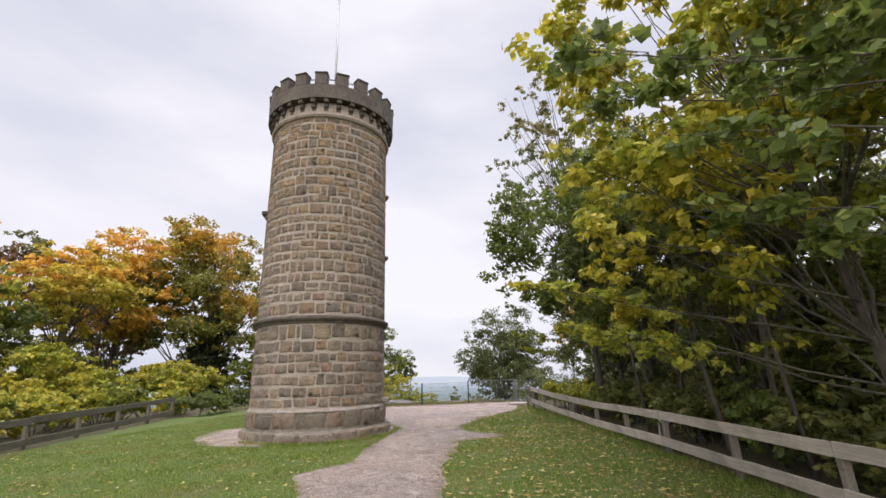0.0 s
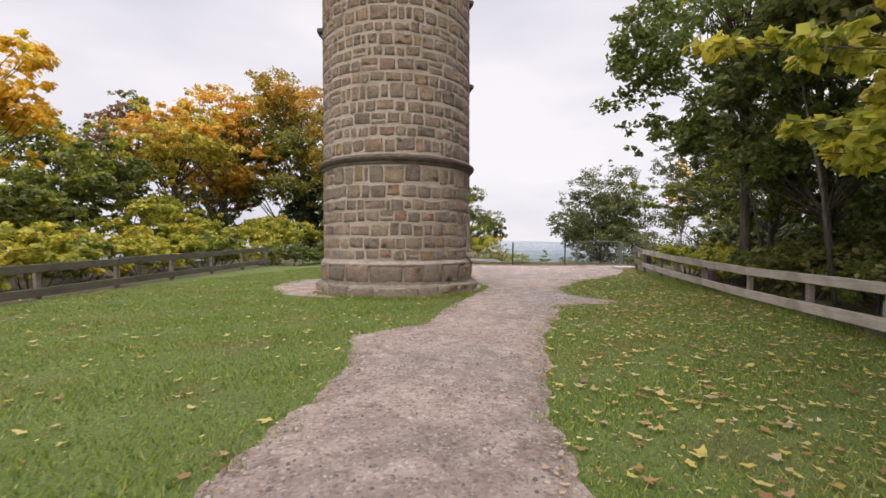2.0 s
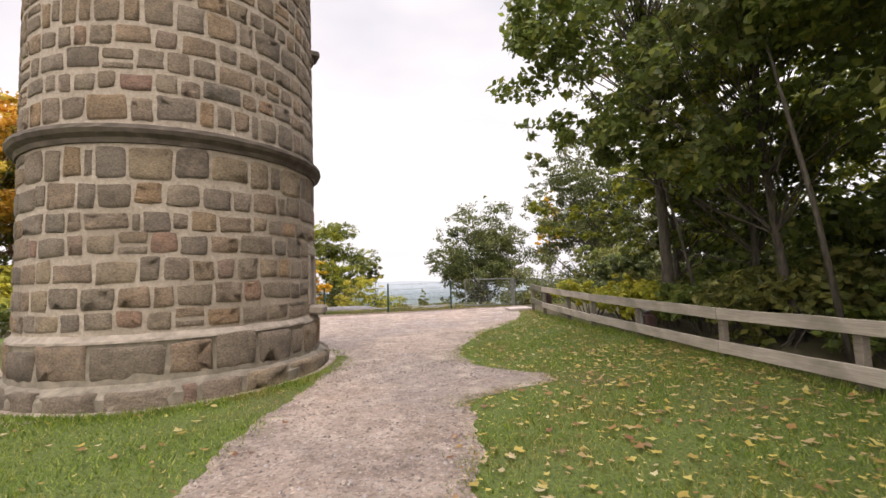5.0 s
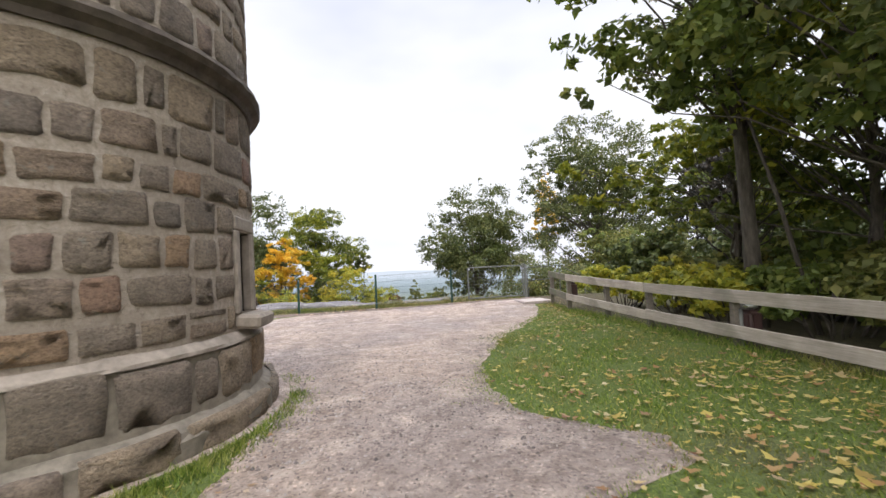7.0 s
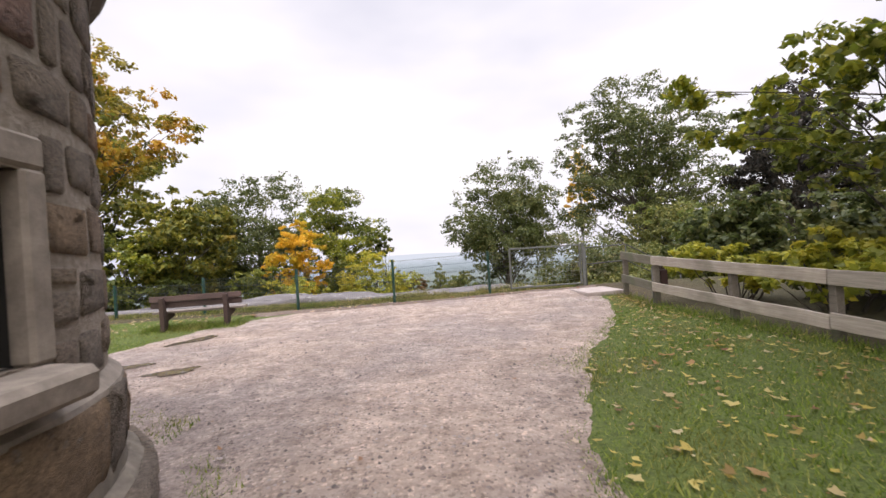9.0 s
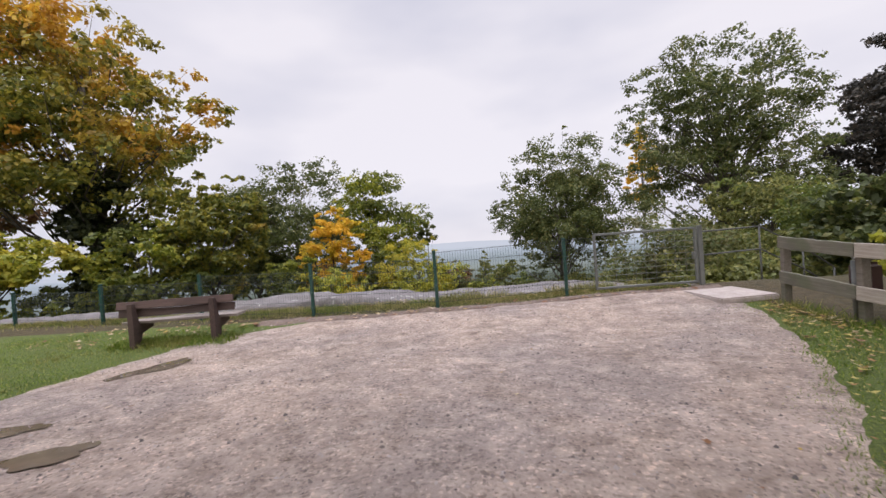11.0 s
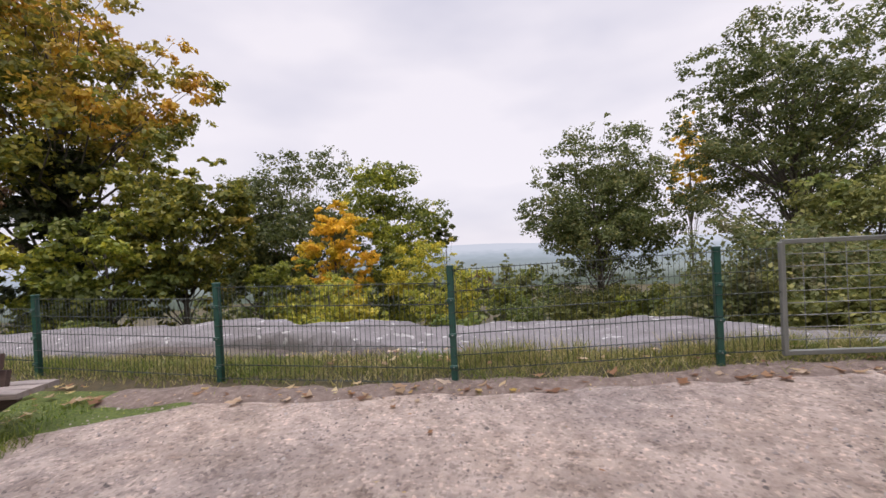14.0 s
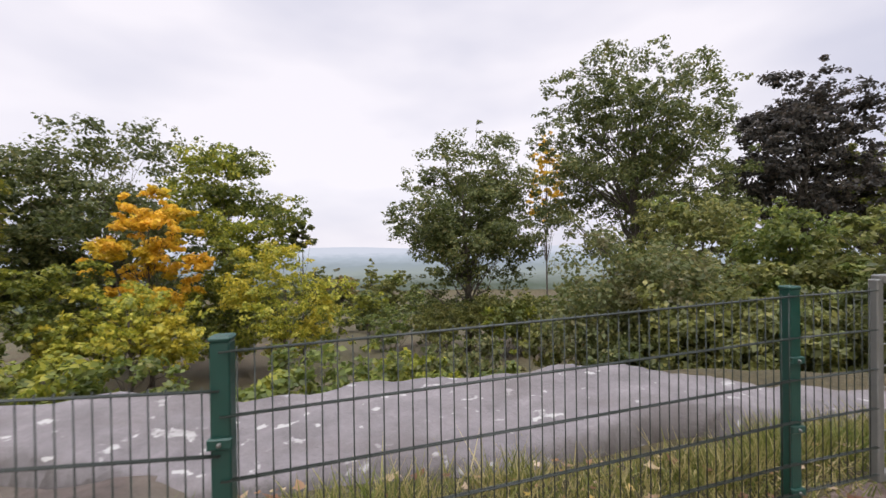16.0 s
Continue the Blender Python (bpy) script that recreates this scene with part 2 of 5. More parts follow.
def stone_material(name, island, warm_from=3.2):
    """Rough sandstone, one tone a stone: grey-brown below, browner and more golden higher up."""
    m, nt, b = mat(name, 0.9)
    co = coords(nt)
    if island:
        rnd = nt.nodes.new("ShaderNodeNewGeometry").outputs["Random Per Island"]
    else:
        info = nt.nodes.new("ShaderNodeObjectInfo")
        rnd = info.outputs["Random"]
    base = ramp(nt, rnd, [(0.0, (0.188, 0.150, 0.118)), (0.16, (0.285, 0.226, 0.172)), (0.30, (0.219, 0.175, 0.140)), (0.46, (0.353, 0.269, 0.187)), (0.58, (0.264, 0.215, 0.177)),
                          (0.70, (0.316, 0.224, 0.156)), (0.80, (0.208, 0.173, 0.140)), (0.90, (0.351, 0.235, 0.139)), (0.96, (0.288, 0.174, 0.135)), (1.0, (0.275, 0.218, 0.169))])
    if island:
        warm = ramp(nt, rnd, [(0.0, (0.170, 0.130, 0.092)), (0.25, (0.285, 0.195, 0.112)), (0.5, (0.200, 0.158, 0.120)), (0.75, (0.350, 0.225, 0.115)), (1.0, (0.230, 0.180, 0.132))])
        sep = nt.nodes.new("ShaderNodeSeparateXYZ")
        nt.links.new(co, sep.inputs[0])
        base = mix(nt, remap(nt, sep.outputs["Z"], warm_from, 8.0), base, warm)
    else:
        add = nt.nodes.new("ShaderNodeVectorMath")
        nt.links.new(co, add.inputs[0])
        nt.links.new(info.outputs["Location"], add.inputs[1])
        co = add.outputs["Vector"]
    f = noise_fac(nt, co, 5.0, 8.0, 0.68, (1.0, 1.0, 1.4))
    g = noise_fac(nt, co, 34.0, 8.0, 0.72, (1.0, 1.0, 1.5))
    col = mix(nt, 0.9, base, ramp(nt, f, [(0.30, (0.62, 0.61, 0.62)), (0.5, (1.0, 1.0, 1.0)), (0.72, (1.38, 1.36, 1.32))]), "MULTIPLY")
    col = mix(nt, 0.9, col, ramp(nt, g, [(0.34, (0.52, 0.51, 0.50)), (0.5, (1.0, 1.0, 1.0)), (0.68, (1.45, 1.43, 1.40))]), "MULTIPLY")
    spots = remap(nt, noise_fac(nt, co, 13.0, 4.0, 0.6), 0.62, 0.70, 0.0, 0.5)
    col = mix(nt, spots, col, (0.30, 0.285, 0.25))
    nt.links.new(col, b.inputs["Base Color"])
    bump(nt, b, mix(nt, 0.70, f, g), 1.0, 0.16)
    return m


def mortar_material():
    m, nt, b = mat("mortar", 0.95)
    co = coords(nt)
    f = noise_fac(nt, co, 22.0, 7.0, 0.7)
    big = noise_fac(nt, co, 0.9, 5.0, 0.6)
    col = ramp(nt, f, [(0.3, (0.23, 0.188, 0.15)), (0.5, (0.325, 0.272, 0.225)), (0.7, (0.43, 0.372, 0.315))])
    col = mix(nt, remap(nt, big, 0.46, 0.66, 0.0, 0.65), col, (0.20, 0.16, 0.125))
    nt.links.new(col, b.inputs["Base Color"])
    bump(nt, b, f, 0.9, 0.04)
    return m


def dark_stone_material():
    m, nt, b = mat("dark_stone", 0.9)
    co = coords(nt)
    f = noise_fac(nt, co, 5.0, 7.0, 0.65)
    g = noise_fac(nt, co, 1.1, 3.0)
    col = ramp(nt, f, [(0.3, (0.045, 0.035, 0.029)), (0.6, (0.092, 0.072, 0.060)), (0.8, (0.17, 0.14, 0.115))])
    col = mix(nt, remap(nt, g, 0.5, 0.7, 0, 0.5), col, (0.13, 0.115, 0.075))
    nt.links.new(col, b.inputs["Base Color"])
    bump(nt, b, f, 0.8, 0.03)
    return m


def rock_material():
    m, nt, b = mat("granite_rock", 0.75)
    co = coords(nt)
    f = noise_fac(nt, co, 2.2, 8.0, 0.65)
    g = noise_fac(nt, co, 26.0, 6.0, 0.7)
    col = ramp(nt, f, [(0.3, (0.105, 0.095, 0.095)), (0.55, (0.18, 0.164, 0.166)), (0.75, (0.26, 0.24, 0.24))])
    col = mix(nt, remap(nt, g, 0.35, 0.7, 0.0, 0.5), col, (0.105, 0.097, 0.094))
    lich = noise_fac(nt, co, 6.5, 3.0, 0.5)
    col = mix(nt, remap(nt, lich, 0.64, 0.69, 0.0, 0.75), col, (0.46, 0.46, 0.43))
    vein = noise_fac(nt, co, 0.8, 6.0, 0.6, (1.0, 2.6, 1.0))
    col = mix(nt, remap(nt, vein, 0.50, 0.64, 0.0, 0.55), col, (0.115, 0.10, 0.095))
    # Steep faces darkened by their normal: shade put into the rock colour.
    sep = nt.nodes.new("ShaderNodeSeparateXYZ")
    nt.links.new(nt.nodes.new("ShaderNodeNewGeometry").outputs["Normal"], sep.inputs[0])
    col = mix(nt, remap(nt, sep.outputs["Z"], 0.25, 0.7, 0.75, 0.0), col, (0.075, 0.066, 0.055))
    nt.links.new(col, b.inputs["Base Color"])
    bump(nt, b, mix(nt, 0.4, f, g), 0.7, 0.06)
    return m


def wood_material(name, lo, hi, green=0.0):
    m, nt, b = mat(name, 0.8)
    co = coords(nt)
    grain = noise_fac(nt, co, 4.0, 8.0, 0.7, (14, 0.7, 14))
    big = noise_fac(nt, co, 1.3, 5.0)
    rnd = nt.nodes.new("ShaderNodeObjectInfo").outputs["Random"]
    col = ramp(nt, grain, [(0.3, lo), (0.7, hi)])
    col = mix(nt, remap(nt, big, 0.48, 0.68, 0.0, 0.55), col, tuple(c * 0.55 for c in lo))
    col = mix(nt, 0.5, col, ramp(nt, rnd, [(0.0, (0.72, 0.72, 0.72)), (1.0, (1.25, 1.22, 1.2))]), "MULTIPLY")
    if green:
        col = mix(nt, remap(nt, noise_fac(nt, co, 2.4, 4.0), 0.5, 0.65, 0.0, green), col, (0.12, 0.14, 0.07))
    nt.links.new(col, b.inputs["Base Color"])
    bump(nt, b, grain, 0.45, 0.01)
    return m


def painted_metal(name, col, rough, metal=0.0, dirt=0.3):
    m, nt, b = mat(name, rough, metal)
    co = coords(nt)
    f = noise_fac(nt, co, 11.0, 6.0, 0.65)
    nt.links.new(mix(nt, remap(nt, f, 0.5, 0.75, 0.0, dirt), col, tuple(0.5 * c + 0.03 for c in col)), b.inputs["Base Color"])
    nt.links.new(remap(nt, f, 0.3, 0.7, max(0.1, rough - 0.12), min(1, rough + 0.15)), b.inputs["Roughness"])
    return m


M_LAWN = lawn_material()
M_WILD = wild_ground_material()
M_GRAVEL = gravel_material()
M_STONE_PART = stone_material("tower_stone", False)
M_STONE_JOIN = stone_material("tower_stone_upper", True)
M_MORTAR = mortar_material()
M_DSTONE = dark_stone_material()
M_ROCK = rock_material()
M_RAIL = wood_material("weathered_plank", (0.245, 0.212, 0.178), (0.47, 0.415, 0.36), 0.2)
M_RAIL_OLD = wood_material("old_grey_plank", (0.10, 0.092, 0.07), (0.20, 0.185, 0.145), 0.5)
# Left fence's old planks, browner and darker: their shadow is put into the colour.
M_RAIL_SHADED = wood_material("old_plank_shaded", (0.062, 0.052, 0.040), (0.135, 0.118, 0.092), 0.4)
M_POSTWOOD = wood_material("fence_post_wood", (0.09, 0.075, 0.06), (0.22, 0.19, 0.16), 0.3)
M_BENCHDARK = wood_material("bench_plank_dark", (0.045, 0.026, 0.022), (0.10, 0.062, 0.052))
M_BENCHSEAT = wood_material("bench_plank_seat", (0.16, 0.13, 0.115), (0.30, 0.26, 0.235))
M_FENCE_GREEN = painted_metal("green_coated_steel", (0.006, 0.048, 0.036), 0.42)
M_GALV = painted_metal("galvanised_steel", (0.17, 0.175, 0.165), 0.55, 0.4)
M_BIN = painted_metal("bin_brown", (0.055, 0.028, 0.026), 0.5)
M_BINLID = painted_metal("bin_lid_steel", (0.60, 0.61, 0.62), 0.3, 0.9, 0.15)
M_IRON = painted_metal("dark_iron", (0.03, 0.03, 0.032), 0.6, 0.3)
M_RAILING = painted_metal("weathered_steel_rail", (0.10, 0.10, 0.095), 0.6, 0.4)
M_POLE = painted_metal("pole_grey", (0.35, 0.35, 0.36), 0.45, 0.4)
# Near-black colour standing in for the shade inside the window slit.
M_VOID_SHADE, _nt, _b = mat("opening_shade", 0.95)
_b.inputs["Base Color"].default_value = (0.02, 0.018, 0.016, 1)
M_WATER, _nt, _b = mat("puddle_water", 0.03)
_f = noise_fac(_nt, coords(_nt), 5.0, 3.0)
_nt.links.new(ramp(_nt, _f, [(0.3, (0.11, 0.085, 0.062)), (0.7, (0.17, 0.135, 0.10))]), _b.inputs["Base Color"])
FALLEN = leaf_material("fallen_leaves", [(0.0, (0.26, 0.17, 0.06)), (0.2, (0.50, 0.38, 0.09)), (0.4, (0.58, 0.48, 0.16)), (0.6, (0.48, 0.37, 0.20)), (0.78, (0.36, 0.20, 0.08)), (0.9, (0.22, 0.10, 0.055)), (1.0, (0.62, 0.54, 0.34))])
FALLEN_BROWN = leaf_material("fallen_brown_leaves", [(0.0, (0.16, 0.075, 0.04)), (0.3, (0.30, 0.15, 0.07)), (0.5, (0.42, 0.28, 0.16)), (0.65, (0.58, 0.46, 0.34)), (0.8, (0.52, 0.36, 0.08)), (0.9, (0.22, 0.10, 0.06)), (1.0, (0.62, 0.52, 0.30))])
M_BLADE = leaf_material("grass_blades", [(0.0, (0.062, 0.105, 0.015)), (0.5, (0.145, 0.222, 0.028)), (0.85, (0.25, 0.315, 0.050)), (1.0, (0.42, 0.39, 0.13))], (0.9, 0.0), [(0.0, (0.095, 0.108, 0.022)), (0.6, (0.215, 0.232, 0.040)), (1.0, (0.42, 0.36, 0.14))])
M_DRY = leaf_material("dry_grass", [(0.0, (0.10, 0.12, 0.03)), (0.4, (0.20, 0.215, 0.05)), (0.7, (0.36, 0.31, 0.12)), (1.0, (0.52, 0.44, 0.22))], (0.8, 0.0), [(0.0, (0.08, 0.12, 0.02)), (0.6, (0.17, 0.22, 0.04)), (1.0, (0.40, 0.34, 0.14))])
M_ROD = painted_metal("green_coated_rod", (0.018, 0.026, 0.021), 0.5)


# ---- helpers for building ----
def smooth(a, b, v):
    t = np.clip((np.asarray(v, float) - a) / (b - a), 0, 1)
    return t * t * (3 - 2 * t)


def wob(x, y, s=1.0, k=0.0):
    """Smooth undulation, about -1 to 1."""
    return (np.sin(x * 1.7 * s + k) * np.cos(y * 1.3 * s + 2 * k) + np.sin(x * 0.6 * s - y * 0.9 * s + 3 * k)) * 0.5


def gz(x, y):
    """Height of the ground."""
    x, y = np.asarray(x, float), np.asarray(y, float)
    z = np.interp(y, [-6, 4, 8, 14, 21.3, 23.2, 24.2], [-0.42, -0.39, -0.355, -0.29, -0.27, -0.15, -0.06])
    z = z + 0.05 * smooth(-0.5, 4.2, x) * smooth(7.5, 12.5, y) * (1 - 0.5 * smooth(21, 24, y))
    z = z + 0.014 * np.clip(-x - 5.5, 0, 8) * (1 - smooth(19, 22, y))
    z = z - 0.03 * smooth(-2, -6, x) * smooth(21, 25, y)
    d = np.clip(y - 26.6 - 0.4 * np.sin(x * 0.9), 0, None)
    z = z - 1.7 * smooth(0, 2.2, d) - 0.16 * np.clip(d, 0, 60) - 0.13 * np.clip(d - 60, 0, 300)
    side = np.clip(np.abs(x + 3) - 14, 0, None)
    z = z - 0.05 * np.clip(side, 0, 60) - 0.08 * np.clip(side - 60, 0, 300) * (1 - smooth(40, 120, d))
    z = z - 0.26 * smooth(24.5, 25.2, y)
    z = np.maximum(z, -48.0)
    return z + 0.012 * wob(x, y, 1.2) + 0.3 * smooth(30, 60, d + side) * wob(x, y, 0.2)


def gzf(x, y):
    return float(gz(x, y))


def mesh_from(name, verts, faces, material, smooth_shade=False):
    me = bpy.data.meshes.new(name)
    verts = np.asarray(verts, np.float32)
    faces = np.asarray(faces, np.int32)
    n, k = faces.shape
    me.vertices.add(len(verts))
    me.vertices.foreach_set("co", verts.ravel())
    me.loops.add(n * k)
    me.loops.foreach_set("vertex_index", faces.ravel())
    me.polygons.add(n)
    me.polygons.foreach_set("loop_start", np.arange(0, n * k, k, dtype=np.int32))
    me.polygons.foreach_set("loop_total", np.full(n, k, dtype=np.int32))
    me.update(calc_edges=True)
    if smooth_shade:
        me.polygons.foreach_set("use_smooth", np.ones(n, dtype=bool))
    me.validate()
    me.materials.append(material)
    return me


def part(name, bm, material, parent=None, label="", m=None):
    """A bmesh or mesh as one object, under a thing or part."""
    if isinstance(bm, bmesh.types.BMesh):
        me = bpy.data.meshes.new(name)
        bm.to_mesh(me)
        bm.free()
        me.materials.append(material)
    else:
        me = bm
    ob = new(name, me)
    if parent:
        ob.parent = parent
    if m is not None:
        ob.matrix_basis = m
    if label:
        tagged(ob, label)
    return ob


def thing(name, m, label, category, group="", kind=""):
    ob = new(name)
    ob.matrix_basis = m
    ob.empty_display_size = 0.2
    return tagged(ob, label, category, group, kind)


def box(sx, sy, sz, bevel=0.0, at=(0, 0, 0), rot=(0, 0, 0), seg=1):
    """A bevelled box with its middle at the given place."""
    bm = bmesh.new()
    bmesh.ops.create_cube(bm, size=1.0, matrix=pose(*at, *rot) @ Matrix.Diagonal((sx, sy, sz, 1)))
    if bevel:
        bmesh.ops.bevel(bm, geom=bm.edges[:], offset=bevel, segments=seg, affect="EDGES")
    return bm


def plank(length, width, thick, seed):
    """A worn plank along y, its middle at 0, with slightly bowed, uneven edges."""
    rng = random.Random(seed)
    bm = bmesh.new()
    n = 9
    rings = []
    for i in range(n):
        y = length * (i / (n - 1) - 0.5)
        dx, dz = rng.uniform(-0.004, 0.004), rng.uniform(-0.004, 0.004)
        w, t, c = width / 2 + rng.uniform(-0.004, 0.003), thick / 2, 0.006
        prof = [(-t + c, -w), (t - c, -w), (t, -w + c), (t, w - c), (t - c, w), (-t + c, w), (-t, w - c), (-t, -w + c)]
        rings.append([bm.verts.new((px + dx, y, pz + dz)) for px, pz in prof])
    for a, b in zip(rings, rings[1:]):
        for k in range(8):
            bm.faces.new((a[k], a[(k + 1) % 8], b[(k + 1) % 8], b[k]))
    bm.faces.new(rings[0][::-1])
    bm.faces.new(rings[-1])
    bmesh.ops.recalc_face_normals(bm, faces=bm.faces[:])
    return bm


def tube(points, radii, sides=8, cap=True):
    """A tapered tube through points."""
    bm = bmesh.new()
    rings = []
    pts = [Vector(p) for p in points]
    for i, p in enumerate(pts):
        d = (pts[min(i + 1, len(pts) - 1)] - pts[max(i - 1, 0)]).normalized()
        a = d.orthogonal().normalized()
        if abs(d.z) < 0.95:
            a = d.cross(Vector((0, 0, 1))).normalized()
        b = d.cross(a)
        rings.append([bm.verts.new(p + radii[i] * (math.cos(t) * a + math.sin(t) * b)) for t in (2 * math.pi * k / sides for k in range(sides))])
    for r0, r1 in zip(rings, rings[1:]):
        for k in range(sides):
            bm.faces.new((r0[k], r0[(k + 1) % sides], r1[(k + 1) % sides], r1[k]))
    if cap:
        bm.faces.new(rings[0][::-1])
        bm.faces.new(rings[-1])
    bmesh.ops.recalc_face_normals(bm, faces=bm.faces[:])
    for f in bm.faces:
        f.smooth = True
    return bm


def lathe(profile, seg=48, wob_r=0.0, seed=0):
    """A closed band turned round z, from (radius, height) pairs."""
    rng = random.Random(seed)
    jit = [[rng.uniform(-wob_r, wob_r) for _ in profile] for _ in range(seg)]
    bm = bmesh.new()
    cols = []
    for k in range(seg):
        a = 2 * math.pi * k / seg
        cols.append([bm.verts.new(((r + jit[k][i]) * math.cos(a), (r + jit[k][i]) * math.sin(a), z + jit[k][i] * 0.5)) for i, (r, z) in enumerate(profile)])
    n = len(profile)
    for k in range(seg):
        a, b = cols[k], cols[(k + 1) % seg]
        for i in range(n):
            bm.faces.new((a[i], b[i], b[(i + 1) % n], a[(i + 1) % n]))
    bmesh.ops.recalc_face_normals(bm, faces=bm.faces[:])
    return bm


def merge(bms):
    out = bmesh.new()
    for b in bms:
        me = bpy.data.meshes.new("tmp")
        b.to_mesh(me)
        b.free()
        out.from_mesh(me)
        bpy.data.meshes.remove(me)
    return out


# ---- ground, path, rock ----
def axis(lo, hi, fine_lo, fine_hi, step, grow=1.22):
    mid = list(np.arange(fine_lo, fine_hi + 1e-6, step))
    out, s, v = [], step, fine_hi
    while v < hi:
        s *= grow
        v += s
        out.append(v)
    left, s, v = [], step, fine_lo
    while v > lo:
        s *= grow
        v -= s
        left.append(v)
    return np.array(left[::-1] + mid + out)


def grid_faces(nx, ny):
    i, j = np.meshgrid(np.arange(nx - 1), np.arange(ny - 1))
    a = (j * nx + i).ravel()
    return np.stack([a, a + 1, a + nx + 1, a + nx], 1)


def ground():
    xs, ys = axis(-3200, 3200, -18, 14, 0.25), axis(-3200, 3200, -8, 40, 0.25)
    X, Y = np.meshgrid(xs, ys)
    v = np.stack([X, Y, gz(X, Y)], -1).reshape(-1, 3)
    f = grid_faces(len(xs), len(ys))
    me = mesh_from("ground", v, f, M_LAWN, True)
    me.materials.append(M_WILD)
    c = v[f].mean(1)
    fence_x = 3.07 - 0.078 * (c[:, 1] - 22.5)
    lawn = (c[:, 0] < fence_x - 0.05) & (c[:, 0] > -11.2 - 0.19 * (c[:, 1] - 11)) & (c[:, 1] < 23.6)
    me.polygons.foreach_set("material_index", np.where(lawn, 0, 1).astype(np.int32))
    tagged(new("ground", me), "hilltop lawn running out into wild slope and plain", "ground", kind="structure")


ground()


def path_edges(y):
    """Left and right edge of the gravel at y."""
    l = np.interp(y, [-8, 2, 4.5, 6, 7.2, 8.4, 9.5, 11.5, 13.5, 15.5, 16.8, 17.8, 18.6, 20, 21.3, 22.2, 22.9, 23.3, 23.6], [-2.1, -2.15, -2.25, -2.45, -2.68, -3.15, -2.46, -2.42, -2.3, -2.45, -3.3, -5.2, -6.6, -6.7, -6.55, -6.2, -5.6, -5.0, -4.4])
    r = np.interp(y, [-8, 2, 4.8, 6, 7.4, 8.7, 10.5, 12.0, 12.4, 12.7, 13.1, 13.5, 13.9, 14.8, 16, 17.2, 18.3, 18.95, 20.2, 21.3, 22.6, 23.2, 23.6], [0.1, 0.0, -0.1, -0.32, -0.40, -0.46, -0.30, -0.18, 0.45, 1.05, 1.0, 0.45, 0.05, -0.04, 0.0, 0.5, 0.85, 1.25, 2.0, 2.35, 2.75, 2.95, 3.02])
    return l + 0.05 * np.sin(y * 2.1) + 0.025 * np.sin(y * 7.3 + 1) + 0.02 * np.sin(y * 17.0) + 0.012 * np.sin(y * 41.0), r + 0.04 * np.sin(y * 2.3 + 2) + 0.025 * np.sin(y * 6.7) + 0.02 * np.sin(y * 15.0) + 0.012 * np.sin(y * 37.0 + 1)


def gravel_path():
    ys = np.arange(-8, 23.6, 0.07)
    n = 49
    l, r = path_edges(ys)
    s = np.linspace(0, 1, n)[None, :]
    X = l[:, None] * (1 - s) + r[:, None] * s
    Y = np.repeat(ys[:, None], n, 1)
    far = np.clip(X * 0.13 + 0.30, -0.35, 0.65) * smooth(20.5, 23.6, Y)
    Y = Y + far
    edge = np.minimum(s, 1 - s) * (r - l)[:, None]
    Z = gz(X, Y) + 0.006 + 0.022 * smooth(0.0, 0.30, edge) * smooth(0.0, 0.35, 23.55 - ys[:, None]) - 0.012 * smooth(0.1, 0.0, 23.6 - ys[:, None]) + 0.006 * wob(X, Y, 6.0) + 0.004 * wob(X, Y, 15.0, 1.0)
    pud = np.exp(-(((X + 5.65) / 0.5) ** 2 + ((Y - 20.7) / 0.55) ** 2)) + np.exp(-(((X + 4.6) / 0.5) ** 2 + ((Y - 18.5) / 0.3) ** 2)) + np.exp(-(((X + 5.5) / 0.4) ** 2 + ((Y - 19.0) / 0.25) ** 2))
    Z = Z - 0.004 * pud
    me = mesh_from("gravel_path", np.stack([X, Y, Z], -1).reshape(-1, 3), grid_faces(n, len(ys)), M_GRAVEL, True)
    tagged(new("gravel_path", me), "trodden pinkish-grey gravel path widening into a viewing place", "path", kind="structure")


gravel_path()
TX, TY, TR = -4.71, 14.33, 2.06


def tower_apron():
    """Bare gravel round the tower's far-side foot."""
    n, k = 64, 8
    v, f = [], []
    for i in range(n):
        a = 2 * math.pi * i / n
        w = 0.62 + 1.15 * max(0, math.cos(a - 3.55)) ** 1.5 + 0.5 * max(0, math.cos(a - 1.2)) + 0.10 * math.sin(5 * a) + 0.06 * math.sin(13 * a)
        w *= 0.42 + 0.58 * (0.5 - 0.5 * math.cos(a - 5.4))
        for j in range(k + 1):
            r = TR + w * j / k + 0.05
            x, y = TX + r * math.cos(a), TY + r * math.sin(a)
            v.append((x, y, gzf(x, y) + 0.004 + 0.02 * (1 - j / k)))
    for i in range(n):
        for j in range(k):
            a, b = i * (k + 1) + j, ((i + 1) % n) * (k + 1) + j
            f.append((a, a + 1, b + 1, b))
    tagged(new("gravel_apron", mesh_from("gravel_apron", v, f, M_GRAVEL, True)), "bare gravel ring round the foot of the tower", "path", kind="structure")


tower_apron()


